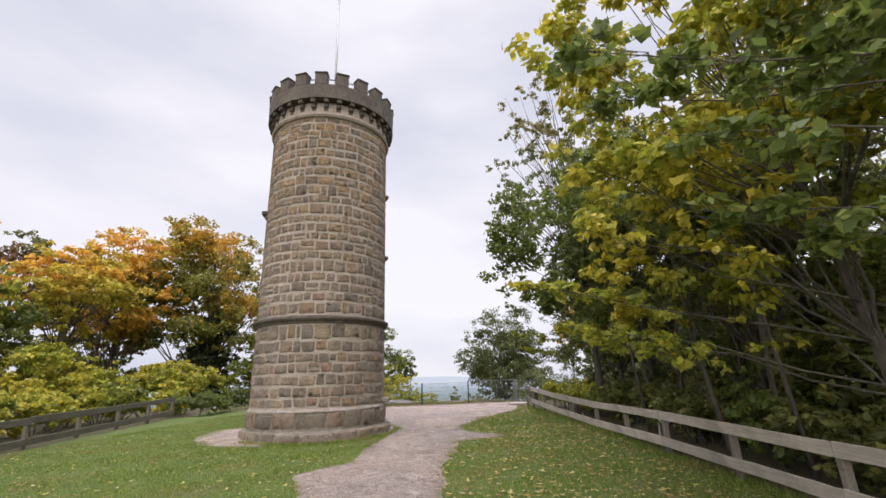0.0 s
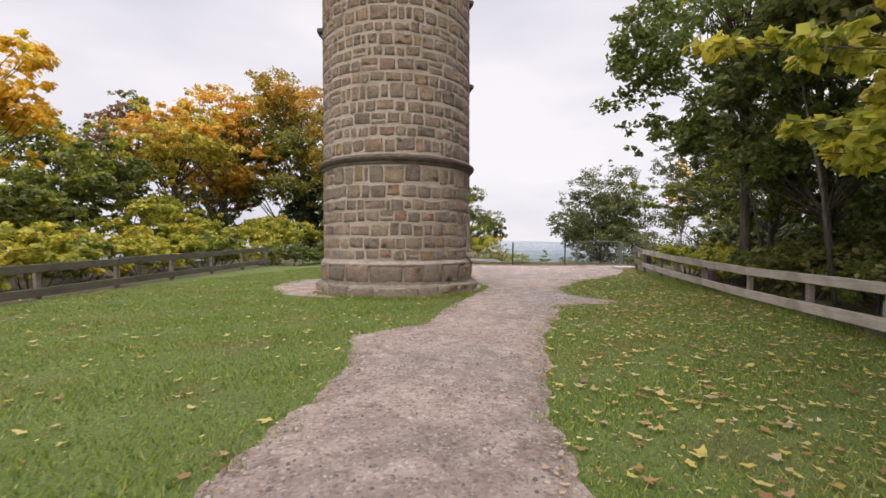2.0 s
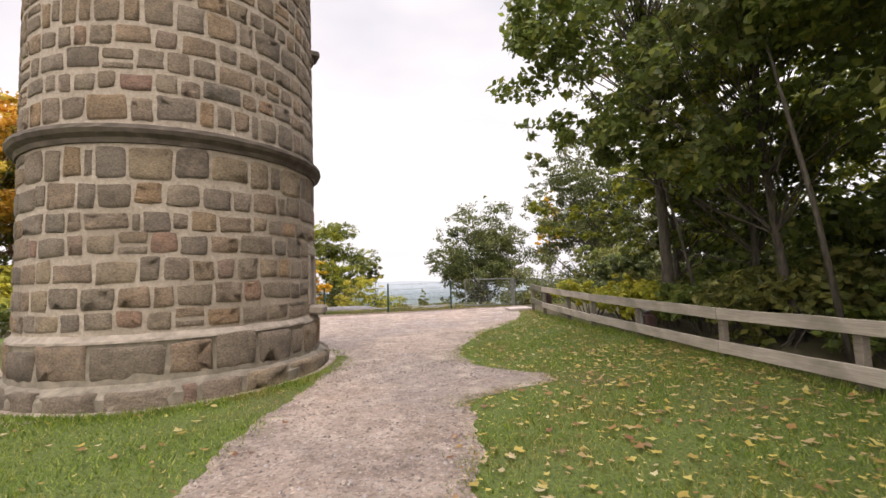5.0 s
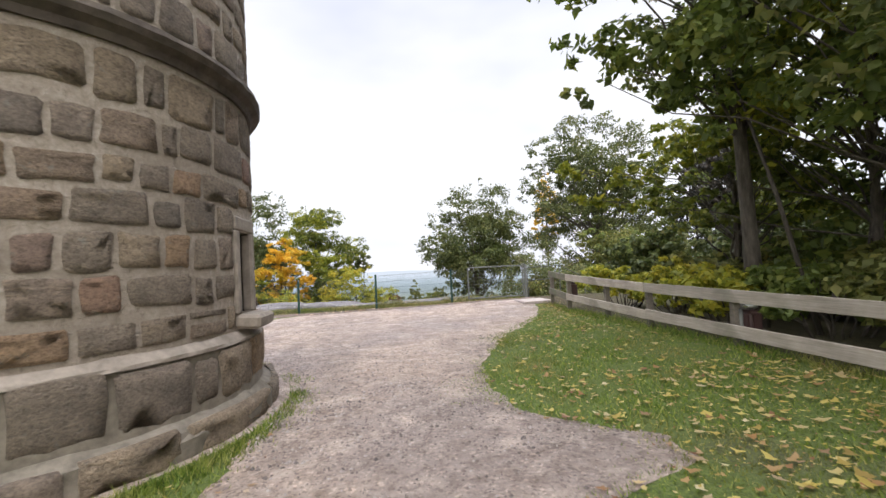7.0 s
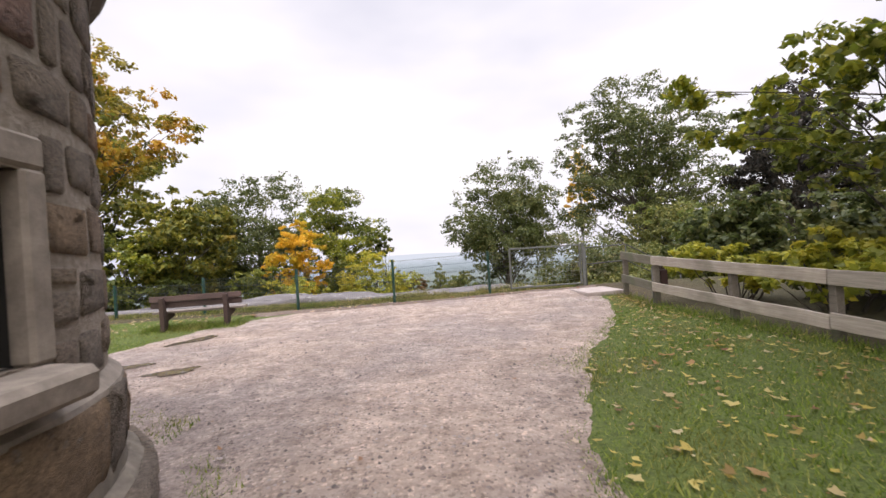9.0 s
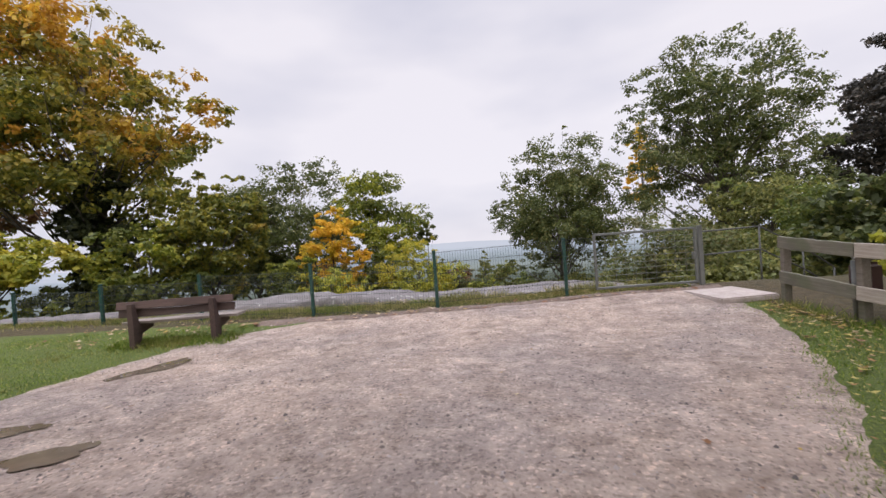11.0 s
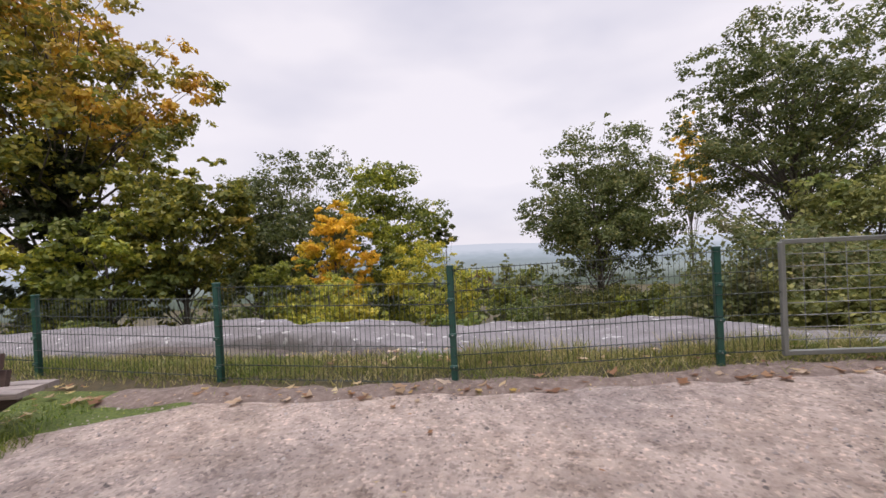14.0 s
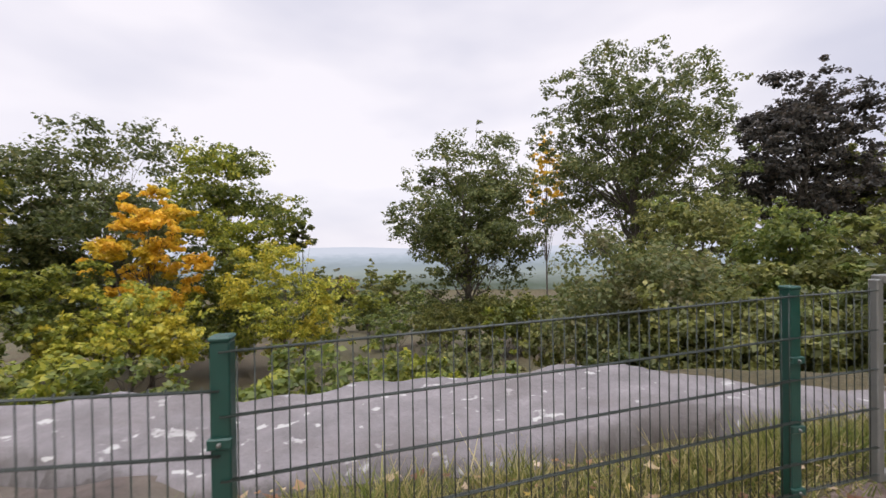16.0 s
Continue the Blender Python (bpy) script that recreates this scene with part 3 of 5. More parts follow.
def puddle(x, y, rx, ry, ang, seed):
    rng = random.Random(seed)
    bm = bmesh.new()
    ph = rng.uniform(0, 6)
    ring = []
    for i in range(40):
        a = 2 * math.pi * i / 40
        q = 1 + 0.16 * math.sin(3 * a + ph) + 0.10 * math.sin(5 * a + 2 * ph) + 0.06 * math.sin(9 * a)
        px, py = rx * q * math.cos(a), ry * q * math.sin(a)
        c, s = math.cos(ang), math.sin(ang)
        wx, wy = c * px - s * py, s * px + c * py
        ring.append(bm.verts.new((wx, wy, gzf(x + wx, y + wy) - gzf(x, y))))
    mid = bm.verts.new((0, 0, 0.001))
    for i in range(40):
        bm.faces.new((ring[i], ring[(i + 1) % 40], mid))
    ob = part("puddle", bm, M_WATER, m=pose(x, y, gzf(x, y) + 0.034))
    tagged(ob, "shallow muddy brown puddle lying on the gravel", "puddle", "puddles on the gravel", "thing")


puddle(-5.68, 20.85, 0.20, 0.52, -0.45, 1)
puddle(-4.58, 18.5, 0.30, 0.17, 0.4, 2)
puddle(-5.45, 18.98, 0.24, 0.13, 0.4, 3)


def rock():
    """The bare rock hump behind the mesh fence."""
    xs, ys = np.linspace(-15, 4.2, 150), np.linspace(24.35, 28.2, 56)
    X, Y = np.meshgrid(xs, ys)
    near = 25.02 + 0.16 * np.sin(X * 0.9 + 1) + 0.12 * np.sin(X * 2.3) + 0.35 * smooth(-2.2, -3.6, X) - 0.35 * smooth(-4.4, -6.5, X) + 0.2 * smooth(1.5, 3.5, X)
    far = 26.72 + 0.20 * np.sin(X * 0.7 + 2) + 0.10 * np.sin(X * 2.9) + 0.06 * np.sin(X * 9.1) - 0.85 * smooth(0.0, 3.6, X) + 0.25 * smooth(-4, -8, X)
    up = smooth(-0.05, 0.10, Y - near) * smooth(-0.25, 0.45, far - Y)
    top = -0.17 + 0.018 * np.sin(X * 0.55 + 0.5) + 0.022 * wob(X, Y, 1.1) + 0.014 * wob(X, Y, 4.0, 1.0) + 0.008 * wob(X, Y, 11.0, 2.0) - 0.07 * smooth(-5, -12, X) + 0.014 * np.floor(2.5 + 1.8 * wob(X, Y, 0.8, 2.0))
    top = top + 0.12 * smooth(25.0, 26.4, Y) - 0.05 * smooth(0.5, 3.0, X) + 0.13 * smooth(-2.5, -4.0, X) * smooth(-8.0, -6.5, X)
    base = gz(X, np.minimum(Y, 26.0)) - 0.45 - 2.2 * smooth(26.0, 28.2, Y)
    Z = base * (1 - up) + top * up
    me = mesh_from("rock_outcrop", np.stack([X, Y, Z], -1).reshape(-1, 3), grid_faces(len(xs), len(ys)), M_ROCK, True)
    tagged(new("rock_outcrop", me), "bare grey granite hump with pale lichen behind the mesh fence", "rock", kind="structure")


rock()


def rock_ledge():
    """A dark broken layer along the near foot of the rock."""
    rng = np.random.default_rng(3)
    xs = np.arange(-13.5, -2.4, 0.09)
    prof = [(0.10, -0.42), (0.04, -0.27), (0.07, -0.21), (-0.05, -0.16), (-0.09, -0.115), (0.0, -0.075), (0.40, -0.065)]
    v = []
    for x in xs:
        y0 = 24.86 + 0.16 * math.sin(x * 0.9 + 1) + 0.10 * math.sin(x * 2.3) + 0.12 * float(smooth(-2.2, -3.6, x)) - 0.25 * float(smooth(-5, -8, x)) + 0.05 * math.sin(x * 5.7)
        k = float(smooth(-2.4, -3.4, x)) * (0.75 + 0.25 * math.sin(x * 1.7))
        for dy, z in prof:
            v.append((x, y0 + dy + rng.normal() * 0.012, -0.42 + (z + 0.42) * k + rng.normal() * 0.006 - 0.02 * float(smooth(-5, -10, x))))
    me = mesh_from("rock_ledge", v, grid_faces(len(prof), len(xs)), M_DSTONE)
    tagged(new("rock_ledge", me), "dark broken ledge along the foot of the rock", "rock", kind="structure")


rock_ledge()


def earth_edge():
    """Bare dark earth where the gravel ends under the mesh fence."""
    xs = np.arange(-5.6, 3.0, 0.06)
    mid = np.interp(xs, [-7.5, -5, -2, 0.5, 2.7], [23.25, 23.35, 23.52, 23.85, 24.0])
    a = mid - 0.20 - 0.05 * np.sin(xs * 3.1) - 0.04 * np.sin(xs * 8.3)
    b = mid + 0.24 + 0.05 * np.sin(xs * 2.3) + 0.03 * np.sin(xs * 9.9)
    s = np.linspace(0, 1, 7)[None, :]
    Y = a[:, None] * (1 - s) + b[:, None] * s
    X = np.repeat(xs[:, None], 7, 1)
    Z = gz(X, Y) - 0.006 + 0.046 * np.sin(math.pi * s) + 0.006 * wob(X, Y, 9.0)
    m, nt, bs = mat("bare_earth", 0.95)
    f = noise_fac(nt, coords(nt), 16.0, 7.0, 0.7)
    nt.links.new(ramp(nt, f, [(0.3, (0.09, 0.064, 0.052)), (0.55, (0.19, 0.142, 0.118)), (0.75, (0.32, 0.255, 0.22))]), bs.inputs["Base Color"])
    bump(nt, bs, f, 0.9, 0.04)
    me = mesh_from("earth_edge", np.stack([X, Y, Z], -1).reshape(-1, 3), grid_faces(7, len(xs)), m, True)
    tagged(new("earth_edge", me), "strip of bare reddish earth along the mesh fence", "earth", kind="structure")


earth_edge()


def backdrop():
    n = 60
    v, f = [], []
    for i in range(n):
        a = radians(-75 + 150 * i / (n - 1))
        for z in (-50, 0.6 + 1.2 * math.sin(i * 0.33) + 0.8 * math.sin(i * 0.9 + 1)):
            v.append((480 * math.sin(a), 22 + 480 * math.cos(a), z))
    for i in range(n - 1):
        f.append((2 * i, 2 * i + 2, 2 * i + 3, 2 * i + 1))
    # Distance haze is painted: a self-glowing colour gradient, paler towards the top.
    m, nt, b = mat("painted_far_haze", 1.0)
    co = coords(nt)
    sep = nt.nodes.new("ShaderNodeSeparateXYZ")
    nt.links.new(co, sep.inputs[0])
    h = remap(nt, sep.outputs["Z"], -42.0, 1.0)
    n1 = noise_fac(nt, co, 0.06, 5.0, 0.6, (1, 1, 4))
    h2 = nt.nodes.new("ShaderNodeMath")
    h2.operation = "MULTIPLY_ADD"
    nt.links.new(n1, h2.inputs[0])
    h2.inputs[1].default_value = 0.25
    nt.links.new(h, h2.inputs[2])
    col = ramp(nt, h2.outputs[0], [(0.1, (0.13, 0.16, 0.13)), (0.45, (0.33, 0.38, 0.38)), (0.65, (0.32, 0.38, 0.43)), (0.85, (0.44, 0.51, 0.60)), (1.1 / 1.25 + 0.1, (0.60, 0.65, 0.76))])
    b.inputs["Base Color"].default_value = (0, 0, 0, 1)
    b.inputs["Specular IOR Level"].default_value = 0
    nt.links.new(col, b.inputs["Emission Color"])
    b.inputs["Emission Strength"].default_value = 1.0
    tagged(new("backdrop", mesh_from("backdrop", v, f, m)), "painted backdrop of hazy blue-grey plain and hills far away", "backdrop", kind="structure")


backdrop()


# ---- tower ----
def stone_piece(w, h, proud, rng, curve_r):
    """A rough squared stone: x along the wall, y outwards, z up, its middle at 0; curved to the wall."""
    hw, hh = w / 2, h / 2
    c, j = min(w, h) * rng.uniform(0.05, 0.12), min(0.016, 0.07 * min(w, h))
    o = []
    for sx, sz, turn, nx, nz in ((-1, -1, 0, 0, -1), (1, -1, 1, 1, 0), (1, 1, 0, 0, 1), (-1, 1, 1, -1, 0)):
        px, pz = sx * hw + rng.uniform(-j, j), sz * hh + rng.uniform(-j, j)
        ends = [(px, pz - sz * c), (px - sx * c, pz)]
        o += ends[::-1] if turn else ends
        o.append((nx * hw + rng.uniform(-0.15, 0.15) * w * abs(nz) + rng.uniform(-j, j) * 0.7 * abs(nx), nz * hh + rng.uniform(-0.15, 0.15) * h * abs(nx) + rng.uniform(-j, j) * 0.7 * abs(nz)))
    n = len(o)
    i = [(x * (1 - 0.016 / max(w, 0.1)), z * (1 - 0.016 / max(h, 0.1))) for x, z in o]
    q = [(x * rng.uniform(0.45, 0.75), z * rng.uniform(0.45, 0.75)) for x, z in o]
    v = [(x, -0.03, z) for x, z in o] + [(x, proud * rng.uniform(0.55, 0.9), z) for x, z in i]
    v += [(x, proud * rng.uniform(0.75, 1.35), z) for x, z in q]
    v.append((rng.uniform(-0.15, 0.15) * w, proud * rng.uniform(0.8, 1.3), rng.uniform(-0.15, 0.15) * h))
    v = [(x, y - (curve_r - math.sqrt(max(0.0, curve_r ** 2 - x * x))), z) for x, y, z in v]
    f = []
    for k in range(n):
        a, b = k, (k + 1) % n
        f.append((a, b, n + b))
        f.append((a, n + b, n + a))
        f.append((n + a, n + b, 2 * n + b))
        f.append((n + a, 2 * n + b, 2 * n + a))
        f.append((2 * n + a, 2 * n + b, 3 * n))
    return v, f


def courses(z0, z1, lo, hi, rng):
    out, z = [], z0
    while z < z1 - 0.12:
        h = rng.uniform(lo, hi)
        if z1 - (z + h) < lo * 0.75:
            h = z1 - z
        out.append((z, h))
        z += h
    return out


def layout(z0, z1, lo, hi, wlo, whi, r, rng, gap=(0.026, 0.050)):
    """Stones of a wall: (angle, z, width, height), in uneven courses, some split in two."""
    out = []
    for z, h in courses(z0, z1, lo, hi, rng):
        a, turn = rng.uniform(0, 0.2), 2 * math.pi
        end = a + turn
        while a < end - 0.02:
            w = rng.uniform(wlo, whi) * (0.75 if rng.random() < 0.25 else 1.0)
            if (end - a) * r - w < wlo * 0.7:
                w = (end - a) * r
            mid = a + w / r / 2
            g = rng.uniform(*gap)
            dz = rng.uniform(-0.024, 0.024)
            k = rng.random()
            if k < 0.07 and h > 0.24:
                s = rng.uniform(0.35, 0.65)
                out.append((mid, z + h * s / 2 + dz, w - g, h * s - g))
                out.append((mid, z + h * (s + 1) / 2 + dz, w - g, h * (1 - s) - g))
            elif k < 0.21 and w > 0.42:
                s = rng.uniform(0.25, 0.4)
                out.append((a + w * s / r / 2, z + h / 2 + dz, w * s - g, (h - g) * rng.uniform(0.7, 1.0)))
                out.append((a + w * (1 + s) / r / 2, z + h / 2 + dz, w * (1 - s) - g, h - g))
            else:
                out.append((mid, z + h / 2 + dz, w - g, (h - g) * rng.uniform(0.80, 1.06)))
            a += w / r
    return out


WIN_A, WIN_Z0, WIN_Z1 = radians(3.75), 0.72, 1.55


def tower():
    rng = random.Random(11)
    T = thing("stone_tower", pose(TX, TY, 0, 0, -0.5, 0), "round brown sandstone lookout tower with battlements", "tower", kind="thing")
    # core with a real slit cut on the path side
    seg = 72
    bm = bmesh.new()
    zs = [-0.5, WIN_Z0, WIN_Z1, 10.05]
    cols = [[bm.verts.new((TR * math.cos(2 * math.pi * k / seg), TR * math.sin(2 * math.pi * k / seg), z)) for z in zs] for k in range(seg)]
    k0 = round(WIN_A / (2 * math.pi) * seg)
    slot = {(k0 - 1) % seg, k0 % seg}
    for k in range(seg):
        a, b = cols[k], cols[(k + 1) % seg]
        for i in range(3):
            if not (i == 1 and k in slot):
                bm.faces.new((a[i], b[i], b[i + 1], a[i + 1]))
    part("mortar_core", bm, M_MORTAR, T, "light tan mortar between the stones")
    # slit window: reveal box painted near black for the shade inside, jambs, sill
    aw = 2 * math.pi * k0 / seg
    bm = box(0.45, 0.358, WIN_Z1 - WIN_Z0 + 0.01, 0, (-0.30, 0, 0))
    front = max(bm.faces, key=lambda q: q.calc_center_median().x)
    bmesh.ops.delete(bm, geom=[front], context="FACES")
    W = part("window", bm, M_VOID_SHADE, T, "narrow dark slit window", pose(TR * math.cos(aw), TR * math.sin(aw), (WIN_Z0 + WIN_Z1) / 2, 0, 0, math.degrees(aw)))
    for s in (-1, 1):
        part("jamb", box(0.11, 0.13, WIN_Z1 - WIN_Z0 + 0.02, 0.018, (-0.041, s * 0.235, 0)), M_DRESSED, W, "smooth grey stone jamb")
    part("lintel", box(0.11, 0.60, 0.15, 0.018, (-0.043, 0, (WIN_Z1 - WIN_Z0) / 2 + 0.085)), M_DRESSED, W)
    part("sill", box(0.62, 0.56, 0.14, 0.03, (-0.10, 0, -(WIN_Z1 - WIN_Z0) / 2 - 0.075), (0, 5, 0)), M_DRESSED, W, "worn projecting stone sill")
    # plinth and foot
    part("foot_ledge", lathe([(TR - 0.2, -0.6), (TR + 0.21, -0.6), (TR + 0.21, -0.17), (TR + 0.18, -0.11), (TR + 0.07, -0.04), (TR - 0.2, -0.02)], 90, 0.018, 4), M_LEDGE, T, "uneven mossy stone foot ledge")
    part("plinth_core", lathe([(TR - 0.1, -0.2), (TR + 0.075, -0.2), (TR + 0.045, 0.44), (TR - 0.1, 0.44)], 96, 0.004, 5), M_LEDGE, T)
    part("plinth_cap", lathe([(TR - 0.1, 0.445), (TR + 0.075, 0.445), (TR + 0.07, 0.475), (TR - 0.005, 0.545), (TR - 0.1, 0.55)], 96, 0.007, 15), M_DRESSED, T, "pale weathered chamfer stone on the plinth")
    # string course
    part("string_course", lathe([(TR - 0.1, 2.90), (TR + 0.03, 2.90), (TR + 0.05, 2.96), (TR + 0.115, 3.00), (TR + 0.145, 3.05), (TR + 0.135, 3.10), (TR + 0.02, 3.14), (TR - 0.1, 3.14)], 96, 0.006, 6), M_DSTONE, T, "dark projecting stone moulding round the tower")
    # crown: ring, corbels, parapet, merlons
    part("cornice", lathe([(TR - 0.1, 9.86), (TR + 0.06, 9.86), (TR + 0.11, 9.93), (TR + 0.06, 10.00), (TR + 0.02, 10.42), (TR - 0.1, 10.42)], 96, 0.004, 7), M_CROWN, T, "pale stone ring under the battlements")
    nc = 32
    corbel = merge([box(0.24, 0.16, 0.15, 0.02, (0.12, 0, 0.13)), box(0.15, 0.16, 0.15, 0.02, (0.07, 0, -0.02)), box(0.08, 0.15, 0.12, 0.02, (0.03, 0, -0.14))])
    c0 = part("corbel", corbel, M_DSTONE, T)
    for k in range(nc):
        a = 2 * math.pi * k / nc
        o = c0 if k == 0 else part("corbel", c0.data, M_DSTONE, T)
        o.matrix_basis = pose(TR * math.cos(a), TR * math.sin(a), 10.27, 0, 0, math.degrees(a))
    part("parapet", lathe([(TR - 0.15, 10.47), (TR + 0.27, 10.47), (TR + 0.275, 11.0), (TR - 0.03, 11.0), (TR - 0.15, 10.9)], 96, 0.006, 8), M_DSTONE, T, "dark stone parapet wall")
    part("roof_deck", lathe([(0.02, 10.5), (TR, 10.5), (TR, 10.6), (0.02, 10.6)], 48), M_DSTONE, T)
    nm = 20
    ml = merge([box(0.31, 0.42, 0.44, 0.025, (0, 0, 0)), box(0.37, 0.46, 0.08, 0.03, (0, 0, 0.25))])
    m0 = part("merlon", ml, M_DSTONE, T)
    for k in range(nm):
        a = 2 * math.pi * (k + 0.35) / nm
        o = m0 if k == 0 else part("merlon", m0.data, M_DSTONE, T)
        o.matrix_basis = pose((TR + 0.12) * math.cos(a), (TR + 0.12) * math.sin(a), 11.215, 0, 0, math.degrees(a))
    part("guard_rail", tube([((TR - 0.06) * math.cos(2 * math.pi * k / 40), (TR - 0.06) * math.sin(2 * math.pi * k / 40), 11.43) for k in range(41)], [0.018] * 41, 6, False), M_IRON, T, "thin iron guard rail")
    # flagpole on the deck
    pole = part("flagpole", tube([(0.2, -0.6, 10.5), (0.2, -0.6, 16.6)], [0.05, 0.03], 10), M_POLE, T, "slim grey flagpole")
    bm = bmesh.new()
    bmesh.ops.create_uvsphere(bm, u_segments=12, v_segments=8, radius=0.16, matrix=pose(0.2, -0.6, 16.75) @ Matrix.Diagonal((1, 1, 1.3, 1)))
    part("finial", bm, M_POLE, pole)
    # small upper sills seen in profile
    for deg, z in ((28, 5.62), (28, 8.1), (196, 7.0)):
        a = radians(deg)
        part("upper_sill", merge([box(0.28, 0.34, 0.14, 0.03, (0.06, 0, 0)), box(0.16, 0.24, 0.16, 0.03, (0.02, 0, -0.13))]), M_DSTONE, T, "dark projecting sill stone", pose(TR * math.cos(a), TR * math.sin(a), z, 0, 0, math.degrees(a)))

    def near_win(a, z, w, h):
        d = (a - aw + math.pi) % (2 * math.pi) - math.pi
        d *= TR
        if abs(d) > 0.31 + w / 2 or z - h / 2 > WIN_Z1 + 0.16 or z + h / 2 < WIN_Z0 - 0.16:
            return [(a, w)]
        out = []
        for lo, hi in ((d - w / 2, min(d + w / 2, -0.31)), (max(d - w / 2, 0.31), d + w / 2)):
            if hi - lo > 0.07:
                out.append((aw + (lo + hi) / 2 / TR, hi - lo))
        return out

    # plinth stones and lower wall: pieces of their own where the path runs
    joined_v, joined_f, count = [], [], 0
    rows = [(s, TR + 0.18, 0.045, 0.0) for s in layout(-0.36, -0.06, 0.25, 0.31, 0.5, 1.1, TR, rng, (0.008, 0.018))] + [(s, TR + 0.055, 0.030, 4.0) for s in layout(-0.03, 0.455, 0.40, 0.48, 0.42, 0.85, TR, rng, (0.022, 0.042))] + [(s, TR, 0.015, 0.0) for s in layout(0.56, 2.88, 0.25, 0.38, 0.22, 0.54, TR, rng)] + \
           [(s, TR, 0.014, 0.0) for s in layout(3.18, 9.86, 0.22, 0.40, 0.20, 0.50, TR, rng)]
    pieces = []
    cut = [((a2, z, w2, h), r, proud, lean) for (a, z, w, h), r, proud, lean in rows if h >= 0.04 and w >= 0.05 for a2, w2 in near_win(a, z, w, h)]
    for (a, z, w, h), r, proud, lean in cut:
        v, f = stone_piece(w, h, proud, rng, r)
        deg = math.degrees(a) % 360
        m = pose(r * math.cos(a), r * math.sin(a), z, 0, 0, math.degrees(a) - 90) @ pose(0, 0, 0, -lean)
        facing = deg > 215 or deg < 45
        if z < 3.9 and facing and count < 300:
            count += 1
            pieces.append((v, f, m))
        else:
            o = len(joined_v)
            joined_v += [tuple(m @ Vector(p)) for p in v]
            joined_f += [(x + o, y + o, q + o) for x, y, q in f]
    part("upper_stonework", mesh_from("upper_stonework", joined_v, joined_f, M_STONE_JOIN), None, T, "brown and tan rough-squared sandstone blocks")
    for o in T.children:
        if o.name.startswith("upper_stonework"):
            o["kind"] = "stuff"
    return T, pieces


def dressed_material(name, lo, hi):
    m, nt, b = mat(name, 0.85)
    f = noise_fac(nt, coords(nt), 7.0, 7.0, 0.65)
    nt.links.new(ramp(nt, f, [(0.3, lo), (0.7, hi)]), b.inputs["Base Color"])
    bump(nt, b, f, 0.5, 0.02)
    return m


M_DRESSED = dressed_material("dressed_stone", (0.150, 0.124, 0.100), (0.29, 0.245, 0.205))
M_LEDGE = dressed_material("ledge_mortar", (0.085, 0.072, 0.054), (0.215, 0.182, 0.145))
M_SLAB = dressed_material("pale_slab", (0.30, 0.255, 0.23), (0.44, 0.38, 0.35))
M_CROWN = dressed_material("crown_stone", (0.19, 0.155, 0.125), (0.36, 0.30, 0.25))
TOWER, TOWER_PIECES = tower()


# ---- wooden fences ----
def wooden_fence(posts, top_of, material, label, name, boards, side, seed, post_h=0.78):
    """Two rails of planks on square posts; posts are (x, y) in order."""
    rng = random.Random(seed)
    x0, y0 = posts[0]
    F = thing(name, pose(x0, y0, gzf(x0, y0)), label, "fence", kind="thing")
    inv = F.matrix_basis.inverted()
    for x, y in posts:
        t = top_of(x, y)
        g = gzf(x, y)
        hgt = t - g + 0.28
        part("post", box(0.10, 0.10, hgt, 0.008), M_POSTWOOD, F, "", inv @ pose(x + side * 0.078, y, t - 0.03 - hgt / 2, rng.uniform(-1, 1), rng.uniform(-1, 1), rng.uniform(-4, 4)))
    for i in range(0, len(posts) - 1, boards):
        a, b = posts[i], posts[min(i + boards, len(posts) - 1)]
        for row in (0, 1):
            za, zb = top_of(*a), top_of(*b)
            off = 0.09 if row == 0 else 0.60
            A, B = Vector((a[0], a[1], za - off)), Vector((b[0], b[1], zb - off))
            d = B - A
            q = d.to_track_quat("Y", "Z").to_matrix().to_4x4()
            mid = (A + B) / 2 + Vector((0, 0, rng.uniform(-0.012, 0.012)))
            part("plank", plank(d.length - 0.012, 0.175 + rng.uniform(-0.008, 0.008), 0.045, rng.random()), material(i) if callable(material) else material, F, "", inv @ Matrix.Translation(mid) @ q)
    return F


def rf_x(y):
    return 3.07 - 0.078 * (y - 22.5)


def rf_top(x, y):
    return float(np.interp(y, [-6, 4.7, 7.5, 9.6, 11.5, 13.45, 15.8, 17.8, 19.3, 21.3, 22.5], [0.36, 0.455, 0.49, 0.535, 0.545, 0.53, 0.565, 0.625, 0.685, 0.765, 0.86]))


RIGHT_POSTS = [(rf_x(y), y) for y in (22.5, 21.3, 19.3, 17.75, 15.75, 13.45, 11.5, 9.68, 7.6, 5.7, 3.8, 1.9, 0.0, -1.9, -3.8)]
wooden_fence(RIGHT_POSTS[:2], rf_top, M_RAIL_OLD, "short greenish old plank fence end section", "plank_fence", 1, 1, 2)
wooden_fence(RIGHT_POSTS[1:], rf_top, M_RAIL, "long weathered pale two-rail plank fence", "plank_fence", 2, 1, 3)


def lf_top(x, y):
    return float(np.interp(y, [-4, 7.7, 11.0, 13.0, 17.0, 19.3], [0.38, 0.48, 0.545, 0.55, 0.64, 0.69]))


LEFT_POSTS = [(-10.6 - 0.19 * (y - 7.7), y) for y in (19.3, 17.3, 15.3, 13.3, 11.3, 9.3, 7.3, 5.3, 3.3, 1.3, -0.7)]
wooden_fence(LEFT_POSTS, lf_top, M_RAIL_SHADED, "old grey mossy two-rail plank fence by the lawn", "plank_fence", 2, -1, 5)


